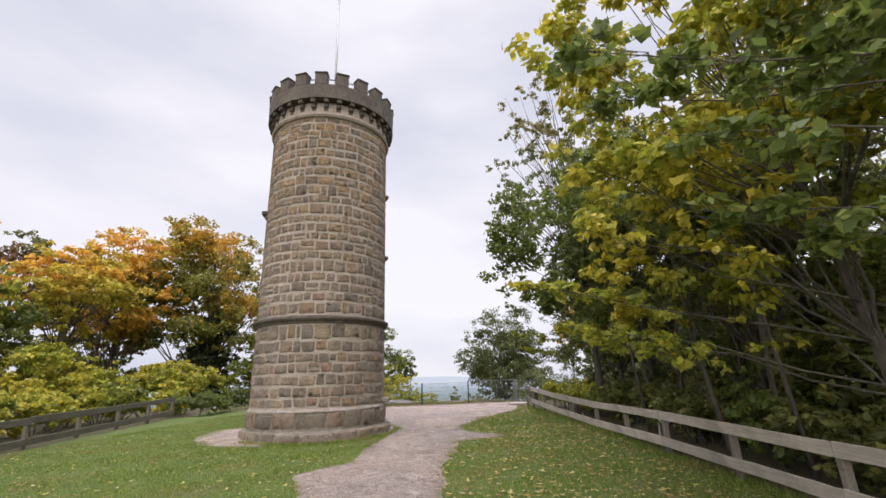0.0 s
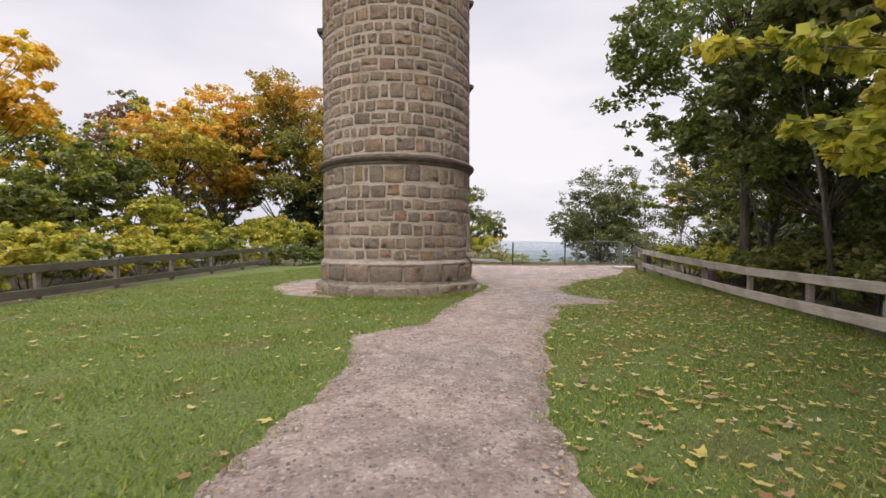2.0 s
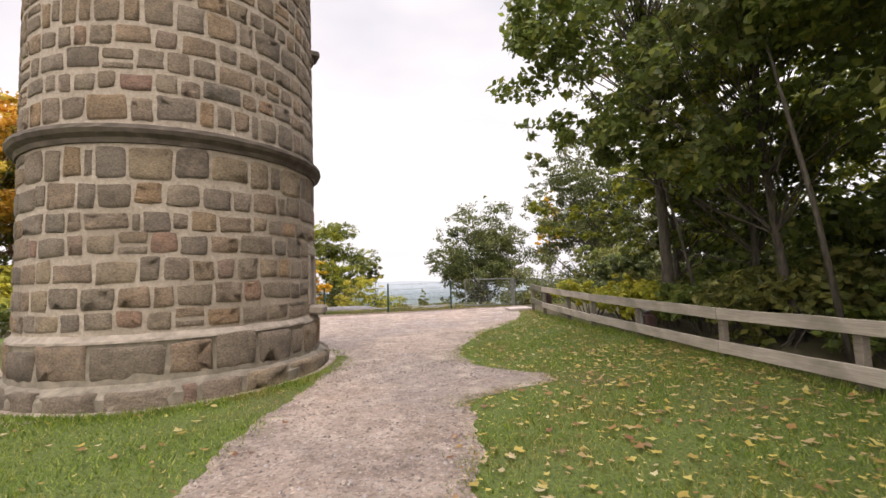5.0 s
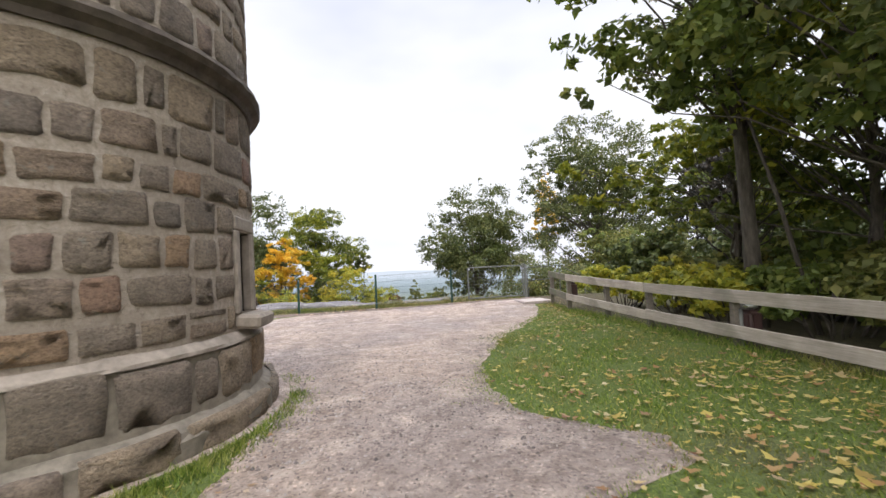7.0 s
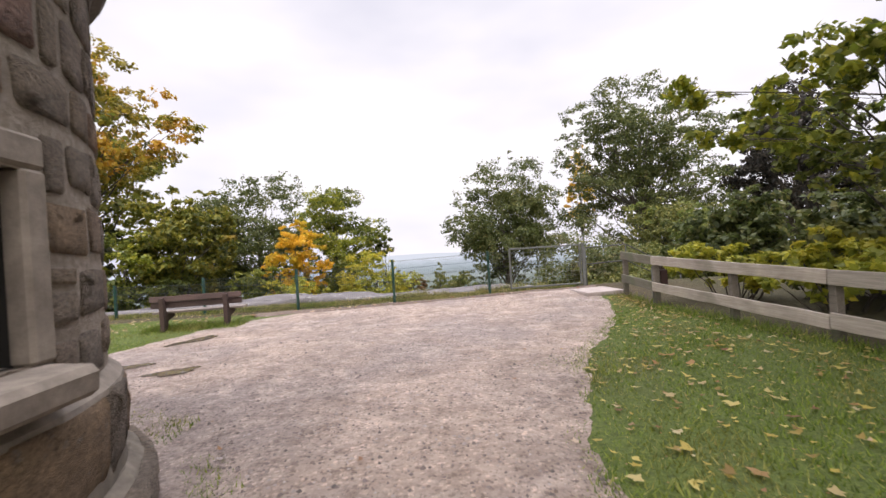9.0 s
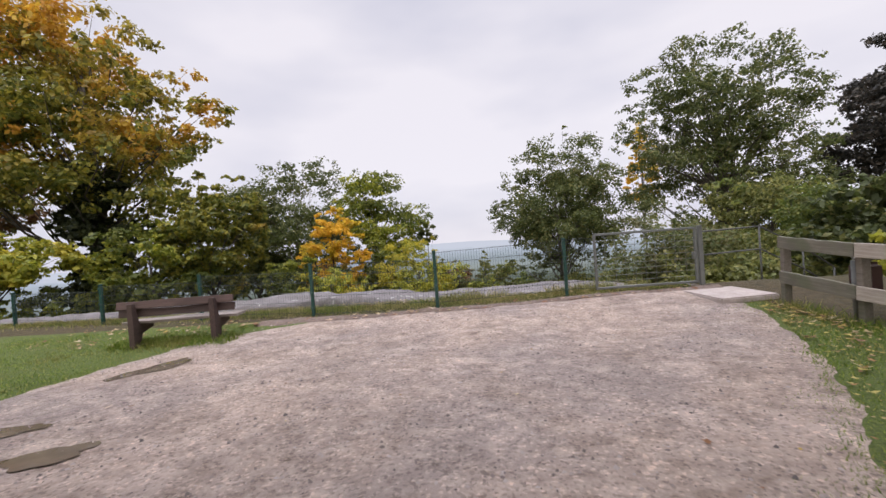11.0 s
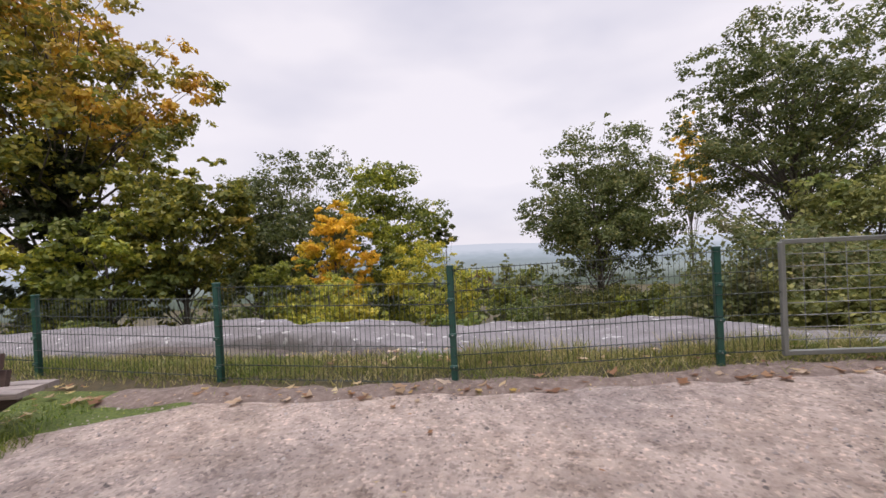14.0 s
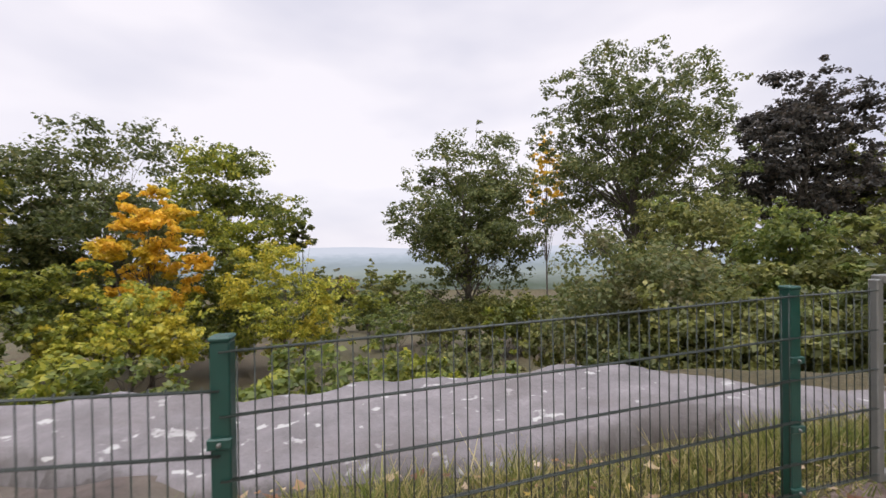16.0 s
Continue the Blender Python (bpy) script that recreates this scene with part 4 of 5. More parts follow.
# ---- litter bins ----
def litter_bin(x, y, zt, turn):
    B = thing("litter_bin", pose(x, y, gzf(x, y), 0, 0, turn), "brown metal litter bin with a domed steel lid on a post", "litter bin", "litter bins along the fence", "thing")
    z = zt - gzf(x, y)
    part("post", tube([(0, 0.13, -0.1), (0, 0.13, z - 0.06)], [0.03, 0.03], 10), M_GALV, B)
    part("body", box(0.30, 0.22, 0.44, 0.05, (0, 0, z - 0.30), (0, 0, 0), 3), M_BIN, B)
    bm = bmesh.new()
    bmesh.ops.create_uvsphere(bm, u_segments=20, v_segments=10, radius=0.12, matrix=pose(0, 0, z - 0.02) @ Matrix.Diagonal((1.1, 0.95, 0.55, 1)))
    for f in bm.faces:
        f.smooth = True
    part("lid", bm, M_BINLID, B, "shiny domed steel lid")
    return B


litter_bin(rf_x(21.5) + 0.23, 21.45, 0.60, 94)
litter_bin(rf_x(15.7) + 0.25, 15.72, 0.36, 94)
litter_bin(rf_x(10.0) + 0.25, 10.02, 0.32, 94)


# ---- mesh fence, gate, railing ----
POSTS = [(0.22, 24.01, 1.04), (-2.24, 23.69, 0.985), (-4.71, 23.74, 0.90), (-7.2, 23.93, 0.83), (-9.68, 24.15, 0.76), (-12.15, 24.4, 0.70)]
ROD = tube([(0, 0, -0.5), (0, 0, 0.5)], [0.0025, 0.0025], 5)
ROD_ME = bpy.data.meshes.new("rod")
ROD.to_mesh(ROD_ME)
ROD.free()
ROD_ME.materials.append(M_ROD)


def steel_post(x, y, top):
    g = gzf(x, y)
    P = thing("fence_post", pose(x, y, g), "dark green coated square steel fence post", "fence post", "posts of the mesh fence", "thing")
    h = top - g
    part("shaft", box(0.060, 0.060, h + 0.3, 0.005, (0, 0, (h - 0.3) / 2)), M_FENCE_GREEN, P)
    part("cap", box(0.068, 0.068, 0.018, 0.006, (0, 0, h + 0.008)), M_FENCE_GREEN, P)
    for z in (0.15, 0.45, 0.78):
        part("clamp", box(0.075, 0.02, 0.035, 0.004, (0, -0.034, z)), M_FENCE_GREEN, P)
        part("bolt", tube([(0, -0.04, z), (0, -0.052, z)], [0.008, 0.007], 8), M_GALV, P)


def mesh_panel(a, b):
    ax, ay, at = a
    bx, by, bt = b
    A, B = Vector((ax, ay, at - 0.03)), Vector((bx, by, bt - 0.03))
    d = B - A
    L = math.hypot(d.x, d.y)
    yaw = math.degrees(math.atan2(d.y, d.x))
    P = thing("mesh_panel", pose(ax, ay - 0.034, A.z, 0, 0, yaw), "green welded rod-mesh fence panel", "fence panel", "panels of the mesh fence", "thing")
    slope = d.z / L
    H = 0.96
    n = int(L / 0.05)
    for k in range(1, n):
        x = L * k / n
        part("rod", ROD_ME, None, P, "", pose(x, 0, slope * x - H / 2 + 0.015) @ Matrix.Diagonal((1, 1, H, 1)))
    for z in (0.0, -0.2, -0.4, -0.6, -0.8, -0.94):
        for s in (-1, 1):
            part("cross_rod", tube([(0, s * 0.006, z), (L, s * 0.006, slope * L + z)], [0.0036, 0.0036], 5), M_ROD, P)


for p in POSTS:
    steel_post(*p)
for a, b in zip(POSTS, POSTS[1:]):
    drop = 0.0 if a is POSTS[0] else 0.12
    mesh_panel((a[0], a[1], a[2] - drop), b)
mesh_panel((0.76, 24.06, 1.045), POSTS[0])


def gate():
    ax, ay, bx, by = 0.80, 24.06, 2.70, 24.24
    L = math.hypot(bx - ax, by - ay)
    yaw = math.degrees(math.atan2(by - ay, bx - ax))
    G = thing("steel_gate", pose(ax, ay, 0.0, 0, 0, yaw), "galvanised steel tube gate filled with rod mesh", "gate", kind="thing")
    for x, nm in ((0, "gate_frame"), (L, "gate_frame")):
        part(nm, box(0.045, 0.045, 1.05, 0.006, (x, 0, 0.545)), M_GALV, G)
    for z in (0.045, 1.07):
        part("gate_frame", box(L, 0.045, 0.045, 0.006, (L / 2, 0, z)), M_GALV, G)
    for k in range(1, 9):
        part("bar", tube([(0.02, 0, 0.05 + k * 0.113), (L - 0.02, 0, 0.05 + k * 0.113)], [0.005] * 2, 6), M_GALV, G)
    for k in range(1, 10):
        x = L * k / 10
        part("upright_bar", tube([(x, 0.004, 0.05), (x, 0.004, 1.07)], [0.0035] * 2, 5), M_GALV, G)
    part("latch", box(0.05, 0.06, 0.14, 0.01, (L - 0.06, -0.03, 0.55)), M_GALV, G)
    P = thing("gate_post", pose(2.79, 24.25, gzf(2.79, 24.25)), "square galvanised steel gate post", "gate post", kind="thing")
    part("shaft", box(0.075, 0.075, 1.4, 0.008, (0, 0, 0.44)), M_GALV, P)
    part("cap", box(0.082, 0.082, 0.012, 0.004, (0, 0, 1.145)), M_GALV, P)


gate()


def stair_railing():
    R = thing("stair_railing", pose(2.9, 24.4, gzf(2.9, 24.4)), "thin dark steel handrail leading down from the slab", "railing", kind="thing")
    pts = [(0, 0), (1.25, 0.35), (2.3, 0.75), (3.2, 1.2)]
    tops = [1.02, 1.04, 0.55, 0.05]
    for (x, y), t in zip(pts, tops):
        part("post", tube([(x, y, -0.7), (x, y, t)], [0.017, 0.017], 8), M_RAILING, R)
    for dz in (0.0, -0.45):
        part("rail", tube([(x, y, t + dz) for (x, y), t in zip(pts, tops)], [0.016] * 4, 8), M_RAILING, R)


stair_railing()


def stone_slab():
    bm = box(1.0, 1.15, 0.10, 0.02, (0, 0, 0), (0, 0, 0), 2)
    for v in bm.verts:
        v.co.x += 0.12 * v.co.y
    ob = part("stone_slab", bm, M_SLAB, None, "", pose(2.75, 23.35, gzf(2.75, 23.35) + 0.012, 0, 0, 12))
    tagged(ob, "pale flat stone slab at the way out", "slab", kind="thing")
    for k in range(1, 5):
        s = part("stone_step", box(1.0, 0.36, 0.18, 0.02), M_SLAB, None, "", pose(3.15 + 0.34 * k, 23.5 + 0.08 * k, gzf(2.75, 23.35) - 0.03 - 0.15 * k, 0, 0, -78))
        tagged(s, "pale stone step going down", "step", "steps going down", "thing")


stone_slab()


# ---- bench ----
def bench():
    B = thing("park_bench", pose(-6.42, 22.30, gzf(-6.42, 22.3), 0, 0, 10), "dark brown wooden park bench seen from behind", "bench", kind="thing")
    for x in (-0.66, 0.62):
        bm = bmesh.new()
        prof = [(-0.20, -0.12), (-0.06, -0.12), (0.02, 0.20), (0.34, 0.27), (0.34, 0.36), (0.0, 0.36), (-0.05, 0.42), (-0.13, 0.72), (-0.21, 0.72)]
        rows = [[bm.verts.new((x + s * 0.043, py, pz)) for py, pz in prof] for s in (-1, 1)]
        n = len(prof)
        for k in range(n):
            bm.faces.new((rows[0][k], rows[0][(k + 1) % n], rows[1][(k + 1) % n], rows[1][k]))
        bm.faces.new(rows[0][::-1])
        bm.faces.new(rows[1])
        bmesh.ops.recalc_face_normals(bm, faces=bm.faces[:])
        bmesh.ops.bevel(bm, geom=bm.edges[:], offset=0.006, segments=1, affect="EDGES")
        part("support", bm, M_BENCHDARK, B, "dark brown slanted side support")
    for k, (y, z) in enumerate(((0.06, 0.385), (0.20, 0.385), (0.34, 0.385))):
        part("seat_slat", plank(1.85, 0.115, 0.045, 40 + k), M_BENCHSEAT, B, "worn paler seat plank", pose(0, y, z, 0, 0, 90) @ pose(0, 0, 0, 0, 90))
    for k, (y, z) in enumerate(((-0.045, 0.55), (-0.085, 0.685))):
        part("back_slat", plank(1.85, 0.125, 0.04, 50 + k), M_BENCHDARK, B, "", pose(0, y, z, 0, 0, 90) @ pose(0, 0, 0, 0, 14))
    return B


bench()


# ---- trees and shrubs ----
def leaf_cloud(centres, radii, count, size, rng, droop=0.35, flat=0.62, bunch=26):
    """Leaves: small folded lozenges in bunches on the outside of clumps, facing up and outwards. Returns vertices and faces."""
    centres, radii = np.asarray(centres, float), np.asarray(radii, float)
    w = radii ** 2
    nb = max(len(centres), count // bunch)
    bi = rng.choice(len(centres), nb, p=w / w.sum())
    d = rng.normal(size=(nb, 3))
    d[:, 2] += 0.25
    d /= np.linalg.norm(d, axis=1)[:, None]
    bc = centres[bi] + d * (radii[bi] * rng.uniform(0.15, 1.0, nb) ** 0.4)[:, None] * np.array([1, 1, flat])
    br = np.clip(radii[bi] * rng.uniform(0.22, 0.42, nb), size * 1.1, size * 5.0)
    idx = rng.choice(nb, count, p=br ** 1.5 / (br ** 1.5).sum())
    e = rng.normal(size=(count, 3))
    e /= np.linalg.norm(e, axis=1)[:, None]
    p = bc[idx] + e * (br[idx] * rng.uniform(0.0, 1.0, count) ** 0.5)[:, None] * np.array([1, 1, 0.6])
    nrm = e * 0.5 + d[idx] * 0.4 + rng.normal(size=(count, 3)) * 0.8 + np.array([0, 0, 0.75])
    nrm /= np.linalg.norm(nrm, axis=1)[:, None]
    u = e * 0.8 + rng.normal(size=(count, 3))
    u[:, 2] -= droop
    u -= nrm * (u * nrm).sum(1)[:, None]
    u /= np.linalg.norm(u, axis=1)[:, None] + 1e-9
    v = np.cross(nrm, u)
    s = size * rng.uniform(0.6, 1.35, count)[:, None]
    a = p - u * s * 0.55
    c = p + u * s * 0.65
    b = p + v * s * 0.40 + nrm * s * 0.10
    f = p - v * s * 0.40 + nrm * s * 0.10
    verts = np.stack([a, b, c, f], 1).reshape(-1, 3)
    o = np.arange(count)[:, None] * 4
    faces = np.concatenate([o + np.array([[0, 1, 2]]), o + np.array([[0, 2, 3]])])
    return verts, faces


def limb(bms, p0, p1, r0, r1, rng, sag=0.15):
    pts, rad = [], []
    for i in range(5):
        t = i / 4
        q = Vector(p0).lerp(Vector(p1), t)
        q += Vector((rng.uniform(-1, 1), rng.uniform(-1, 1), rng.uniform(-0.5, 1))) * sag * math.sin(math.pi * t)
        pts.append(q)
        rad.append(r0 * (1 - t) + r1 * t)
    bms.append(tube(pts, rad, 6, False))


def tree(x, y, top, r, mat_leaf, label, seed, leaves=9000, size=0.22, base=None, trunk_r=0.2, lean=(0, 0), clumps=34, shape="round", category="tree", name="tree", z0=None, group="", clump_k=0.34, boughs=(), bare=None):
    """A tree: tapered trunk, limbs to each clump, a crown of leaves. top: world height of the crown's top; base: world height of its lowest leaves; boughs: world places that long leafy boughs reach; bare: (direction, half width, height) of a side with no clumps."""
    rng, prng = np.random.default_rng(seed), random.Random(seed)
    g = (gzf(x, y) if z0 is None else z0) - 0.05
    h = top - g
    cb = (base - g) if base is not None else h * 0.3
    T = thing(name, pose(x, y, g), label, category, group, "thing")
    centres, radii = [], []
    lx, ly = lean
    ch = (h - cb) / 2
    clump_k *= 0.72
    for k in range(int(clumps * 2.1)):
        for _ in range(40):
            d = rng.normal(size=3)
            d /= np.linalg.norm(d)
            q = d * rng.uniform(0.06, 1.0) ** 0.45
            if shape == "cone" and math.hypot(q[0], q[1]) > 0.15 + 0.85 * (1 - (q[2] + 1) / 2):
                continue
            if shape == "spread" and q[2] < -0.5 and math.hypot(q[0], q[1]) < 0.4:
                continue
            break
        cr = r * clump_k * rng.uniform(0.55, 1.35)
        q = q * np.array([r - cr * 0.6, r - cr * 0.6, ch - min(cr * 0.6, ch * 0.5)])
        if bare and cb + ch + q[2] < bare[2] and q[0] * math.cos(bare[0]) + q[1] * math.sin(bare[0]) > 0 and abs(q[1] * math.cos(bare[0]) - q[0] * math.sin(bare[0])) < bare[1]:
            continue
        centres.append((q[0] + lx, q[1] + ly, cb + ch + q[2]))
        radii.append(cr)
    # trunk and limbs
    bms = []
    tip = Vector((lx * 0.8, ly * 0.8, cb + ch * 1.35))
    pts, rad = [], []
    for i in range(8):
        t = i / 7
        q = Vector((0, 0, -0.2)).lerp(tip, t)
        q.x += math.sin(t * 3 + seed) * 0.12 * r * 0.4 * t
        q.y += math.cos(t * 4 + seed) * 0.10 * r * 0.4 * t
        pts.append(q)
        rad.append(trunk_r * (1.35 if i == 0 else 1.0) * (1 - 0.82 * t))
    bms.append(tube(pts, rad, 10))
    for c, cr in list(zip(centres, radii))[::2]:
        t = min(0.95, max(0.25, (c[2] / max(0.1, tip.z)) * 0.75 - 0.05))
        i = min(6, int(t * 7))
        limb(bms, pts[i], Vector(c) + Vector((0, 0, cr * 0.3)), max(0.010, rad[i] * 0.30), 0.006, prng, 0.12 * r * 0.5)
    v, f = leaf_cloud(centres, radii, int(leaves * 1.24), size * 0.85, rng)
    for bx, by, bz in boughs:
        tip = Vector((bx - x, by - y, bz - g))
        root = Vector((0, 0, max(0.6, tip.z - 0.25 * math.hypot(tip.x, tip.y))))
        limb(bms, root, tip, 0.020, 0.004, prng, 0.16)
        bc, brd = [], []
        for k in range(26):
            t = 1 - 0.62 * rng.uniform(0, 1) ** 1.3
            q = root.lerp(tip, t)
            side = rng.normal(size=3) * np.array([0.30, 0.30, 0.10]) * (0.35 + 1.6 * (1 - t))
            c = (q.x + side[0], q.y + side[1], q.z + side[2])
            bc.append(c)
            brd.append(rng.uniform(0.12, 0.24))
            limb(bms, root.lerp(tip, t - 0.06), c, 0.004, 0.002, prng, 0.03)
        bv, bf = leaf_cloud(bc, brd, 420, 0.105, rng, 0.3, 0.35, 12)
        f = np.concatenate([f, bf + len(v)])
        v = np.concatenate([v, bv])
    part("trunk", merge(bms), M_BARK, T)
    part("crown", mesh_from("crown", v, f, mat_leaf), None, T)
    return T


def bush(x, y, top, rx, ry, mat_leaf, label, seed, leaves=2500, size=0.13, clumps=14, category="shrub", name="shrub", group="", depth=0.0):
    rng, prng = np.random.default_rng(seed), random.Random(seed)
    g = gzf(x, y) - 0.03 - depth
    h = top - g
    B = thing(name, pose(x, y, g), label, category, group, "thing")
    centres, radii, bms = [], [], []
    for k in range(clumps):
        a, q = rng.uniform(0, 2 * math.pi), math.sqrt(rng.uniform(0.02, 1))
        cz = h * (0.25 + 0.55 * rng.uniform(0, 1) * (1 - 0.45 * q))
        cr = min(h * 0.3, 0.55 * max(rx, ry)) * rng.uniform(0.65, 1.2)
        centres.append((rx * 0.85 * q * math.cos(a), ry * 0.85 * q * math.sin(a), cz))
        radii.append(cr)
        limb(bms, (centres[-1][0] * 0.3, centres[-1][1] * 0.3, -0.1), centres[-1], 0.02, 0.005, prng, 0.06)
    part("woody_stem", merge(bms), M_BARK, B)
    v, f = leaf_cloud(centres, radii, int(leaves * 0.78), size * 1.05, rng, 0.2, 0.85)
    v[:, 2] = np.maximum(v[:, 2], 0.02)
    part("foliage", mesh_from("foliage", v, f, mat_leaf), None, B)
    return B


# far side, beyond the rock
EX, EY = -1.77, 22.26


def at(px, d):
    a = math.atan((px - 784) / 752) + radians(9.44)
    return EX + d * math.sin(a), EY + d * math.cos(a)


tree(*at(190, 31), 9.9, 6.4, M_OAK, "broad dark green oak below the rock", 101, 26000, 0.22, -6, 0.3, clumps=50)
tree(*at(60, 33), 6.3, 4.2, M_OAK, "dark green oak standing behind the maple", 102, 9000, 0.27, -3.5, 0.25, clumps=30)
tree(*at(265, 21.5), 4.5, 2.3, M_ORANGE, "small maple in bright orange and yellow autumn leaf", 103, 9000, 0.17, -2.2, 0.09, clumps=26)
tree(*at(405, 25), 7.9, 4.2, M_LIME, "green tree turning yellow below the rock", 104, 22000, 0.19, -5.0, 0.18, clumps=52)
tree(*at(535, 25.5), 3.0, 0.8, M_OAK, "slim sapling with one leafy side clump", 105, 1300, 0.19, 0.9, 0.06, clumps=6)
tree(*at(500, 20), 1.9, 3.0, M_YELLOW, "low yellow-green bushy young tree", 106, 8000, 0.15, -4.0, 0.1, clumps=26)
tree(*at(225, 17), 0.8, 2.6, M_YELLOW, "low yellow-green bushy young tree below the rock", 107, 8000, 0.15, -3.4, 0.1, clumps=26)
tree(*at(90, 19), 1.2, 2.4, M_LIME, "low green bushy young tree below the rock", 108, 7000, 0.15, -3.4, 0.1, clumps=24)
tree(*at(828, 29), 10.5, 5.7, M_OAK, "tall green oak beside the gap in the view", 109, 36000, 0.20, -5.5, 0.3, clumps=60)
tree(*at(1130, 33), 16.2, 7.9, M_OAK, "very large spreading green oak", 110, 44000, 0.21, -2.5, 0.5, clumps=84, clump_k=0.24)
tree(*at(968, 44), 13.0, 2.2, M_ORANGE, "orange autumn tree half hidden behind the oak", 111, 3800, 0.26, 2, 0.12)
tree(*at(1420, 40), 14.8, 5.7, M_PURPLE, "dark purple-brown copper beech", 112, 24000, 0.28, -1.5, 0.45, clumps=66)
tree(*at(1560, 42), 9.0, 4.5, M_DARK, "dark green tree beside the copper beech", 113, 9000, 0.28, -2, 0.3)
tree(*at(1400, 19), 3.4, 3.4, M_GREEN, "low spreading green tree with layered boughs", 114, 13000, 0.17, -2.5, 0.14, clumps=36, shape="cone")
tree(*at(1560, 17), 2.4, 2.8, M_DARK, "dark green bushy tree beside the steps", 115, 9000, 0.17, -2.5, 0.12, clumps=30)
tree(*at(1240, 25), 4.6, 4.2, M_DARK, "dark green tree filling the slope beside the steps", 124, 13000, 0.22, -3.0, 0.16, clumps=40)
bush(*at(1135, 15), 2.6, 2.6, 2.2, M_GREY_SHRUB, "large grey-green arching shrub below the rock", 116, 24000, 0.12, 50)
for k, (px, d, t) in enumerate(((1240, 13, 0.5), (1330, 14, 1.0), (1440, 12.5, 0.7), (1540, 12, 0.6), (1010, 15, -0.7), (1110, 18, 0.6), (1200, 20, 1.6), (850, 26, -0.6), (780, 26, -1.4), (930, 25, -0.2))):
    bush(*at(px, d), t, 1.7, 1.5, M_DARK, "dark green scrub beside the rock", 170 + k, 5000, 0.14, 18, group="scrub below the rock")
tree(*at(690, 75), -2.0, 4.0, M_DARK, "dark green tree down the slope", 117, 5000, 0.4, -11, 0.25)
tree(*at(655, 85), -0.4, 2.6, M_DARK, "small dark conifer down the slope", 118, 5000, 0.35, -11, 0.2, shape="cone")
tree(*at(600, 66), -1.8, 3.8, M_RUST, "rusty brown autumn tree down the slope", 119, 5000, 0.35, -9, 0.25)
tree(*at(555, 60), -1.0, 3.6, M_OAK, "green tree down the slope", 120, 5000, 0.32, -9, 0.25)
tree(*at(735, 58), -4.0, 2.0, M_GREEN, "green tree down the slope", 121, 2600, 0.3, -8, 0.2)
tree(*at(770, 52), -4.2, 2.2, M_RUST, "rusty brown tree down the slope", 122, 2600, 0.3, -8, 0.2)
tree(*at(650, 50), -3.4, 3.2, M_LIME, "yellow-green tree down the slope", 123, 4000, 0.28, -8, 0.2)
for k, (px, d, t, r) in enumerate(((560, 30, -1.6, 2.2), (690, 33, -2.8, 2.4), (770, 35, -3.0, 2.3), (900, 24, -1.2, 1.6), (990, 27, -0.9, 1.8), (1060, 30, -0.4, 2.2))):
    bush(*at(px, d), t, r, r, (M_LIME, M_GREEN, M_OAK)[k % 3], "wild green scrub on the slope below the rock", 130 + k, 3000, 0.18, 14)

def far_woods():
    rng = np.random.default_rng(77)
    cs, rs = [], []
    for k in range(420):
        a = radians(rng.uniform(-42, 52))
        d = 60 + 230 * rng.uniform(0, 1) ** 1.3
        x, y = EX + d * math.sin(a), EY + d * math.cos(a)
        r = rng.uniform(2.0, 4.2)
        g = gzf(x, y)
        for j in range(4):
            cs.append((x + rng.normal() * r * 0.5, y + rng.normal() * r * 0.5, g + r * (0.3 + 0.35 * j)))
            rs.append(r * rng.uniform(0.45, 0.8))
    v, f = leaf_cloud(cs, rs, 40000, 0.80, rng)
    tagged(new("far_woods", mesh_from("far_woods", v, f, M_OAK)), "distant green treetops on the slope and plain", "woods", kind="stuff")


far_woods()

for k in range(15):
    x = -15.5 + 1.25 * k
    right = k > 10
    bush(x, 30.3 + 0.7 * math.sin(k * 2.1) + (1.0 if right else 0), (-1.35 if right else -0.55 + 0.35 * math.sin(k * 1.3)), 1.5, 1.4, (M_LIME, M_GREEN, M_OAK)[k % 3], "leafy green scrub just below the rock", 150 + k, 3200, 0.13, 16, group="scrub below the rock")

for k, (x, y) in enumerate(((-1.4, 33.4), (0.9, 34.0), (4.6, 32.4))):
    bush(x, y, -0.95, 1.4, 1.3, (M_LIME, M_GREY_SHRUB, M_OAK)[k % 3], "leafy green scrub just below the rock", 280 + k, 3000, 0.13, 16, group="scrub below the rock")

# left wood
def ivy_maple():
    """The tall maple by the rock, its trunk thick with ivy."""
    T = tree(-22.5, 37.0, 17.0, 7.6, M_MAPLE, "tall maple, orange at the top, trunk clad in dark ivy", 201, 30000, 0.27, 0.5, 0.45, clumps=74, clump_k=0.27, bare=(radians(-45), 1.9, 8.5))
    rng = np.random.default_rng(202)
    cs, rs = [], []
    for k in range(120):
        h = 10.5 * rng.uniform(0, 1)
        w = 1.9 - 0.11 * h
        cs.append((1.2 + rng.normal() * w * 0.55, -1.2 + rng.normal() * w * 0.55, h + 0.2))
        rs.append(rng.uniform(0.45, 0.85))
    v, f = leaf_cloud(cs, rs, 20000, 0.21, rng, 0.6, 0.9)
    part("ivy", mesh_from("ivy", v, f, M_IVY), None, T, "dark green ivy clothing the trunk")


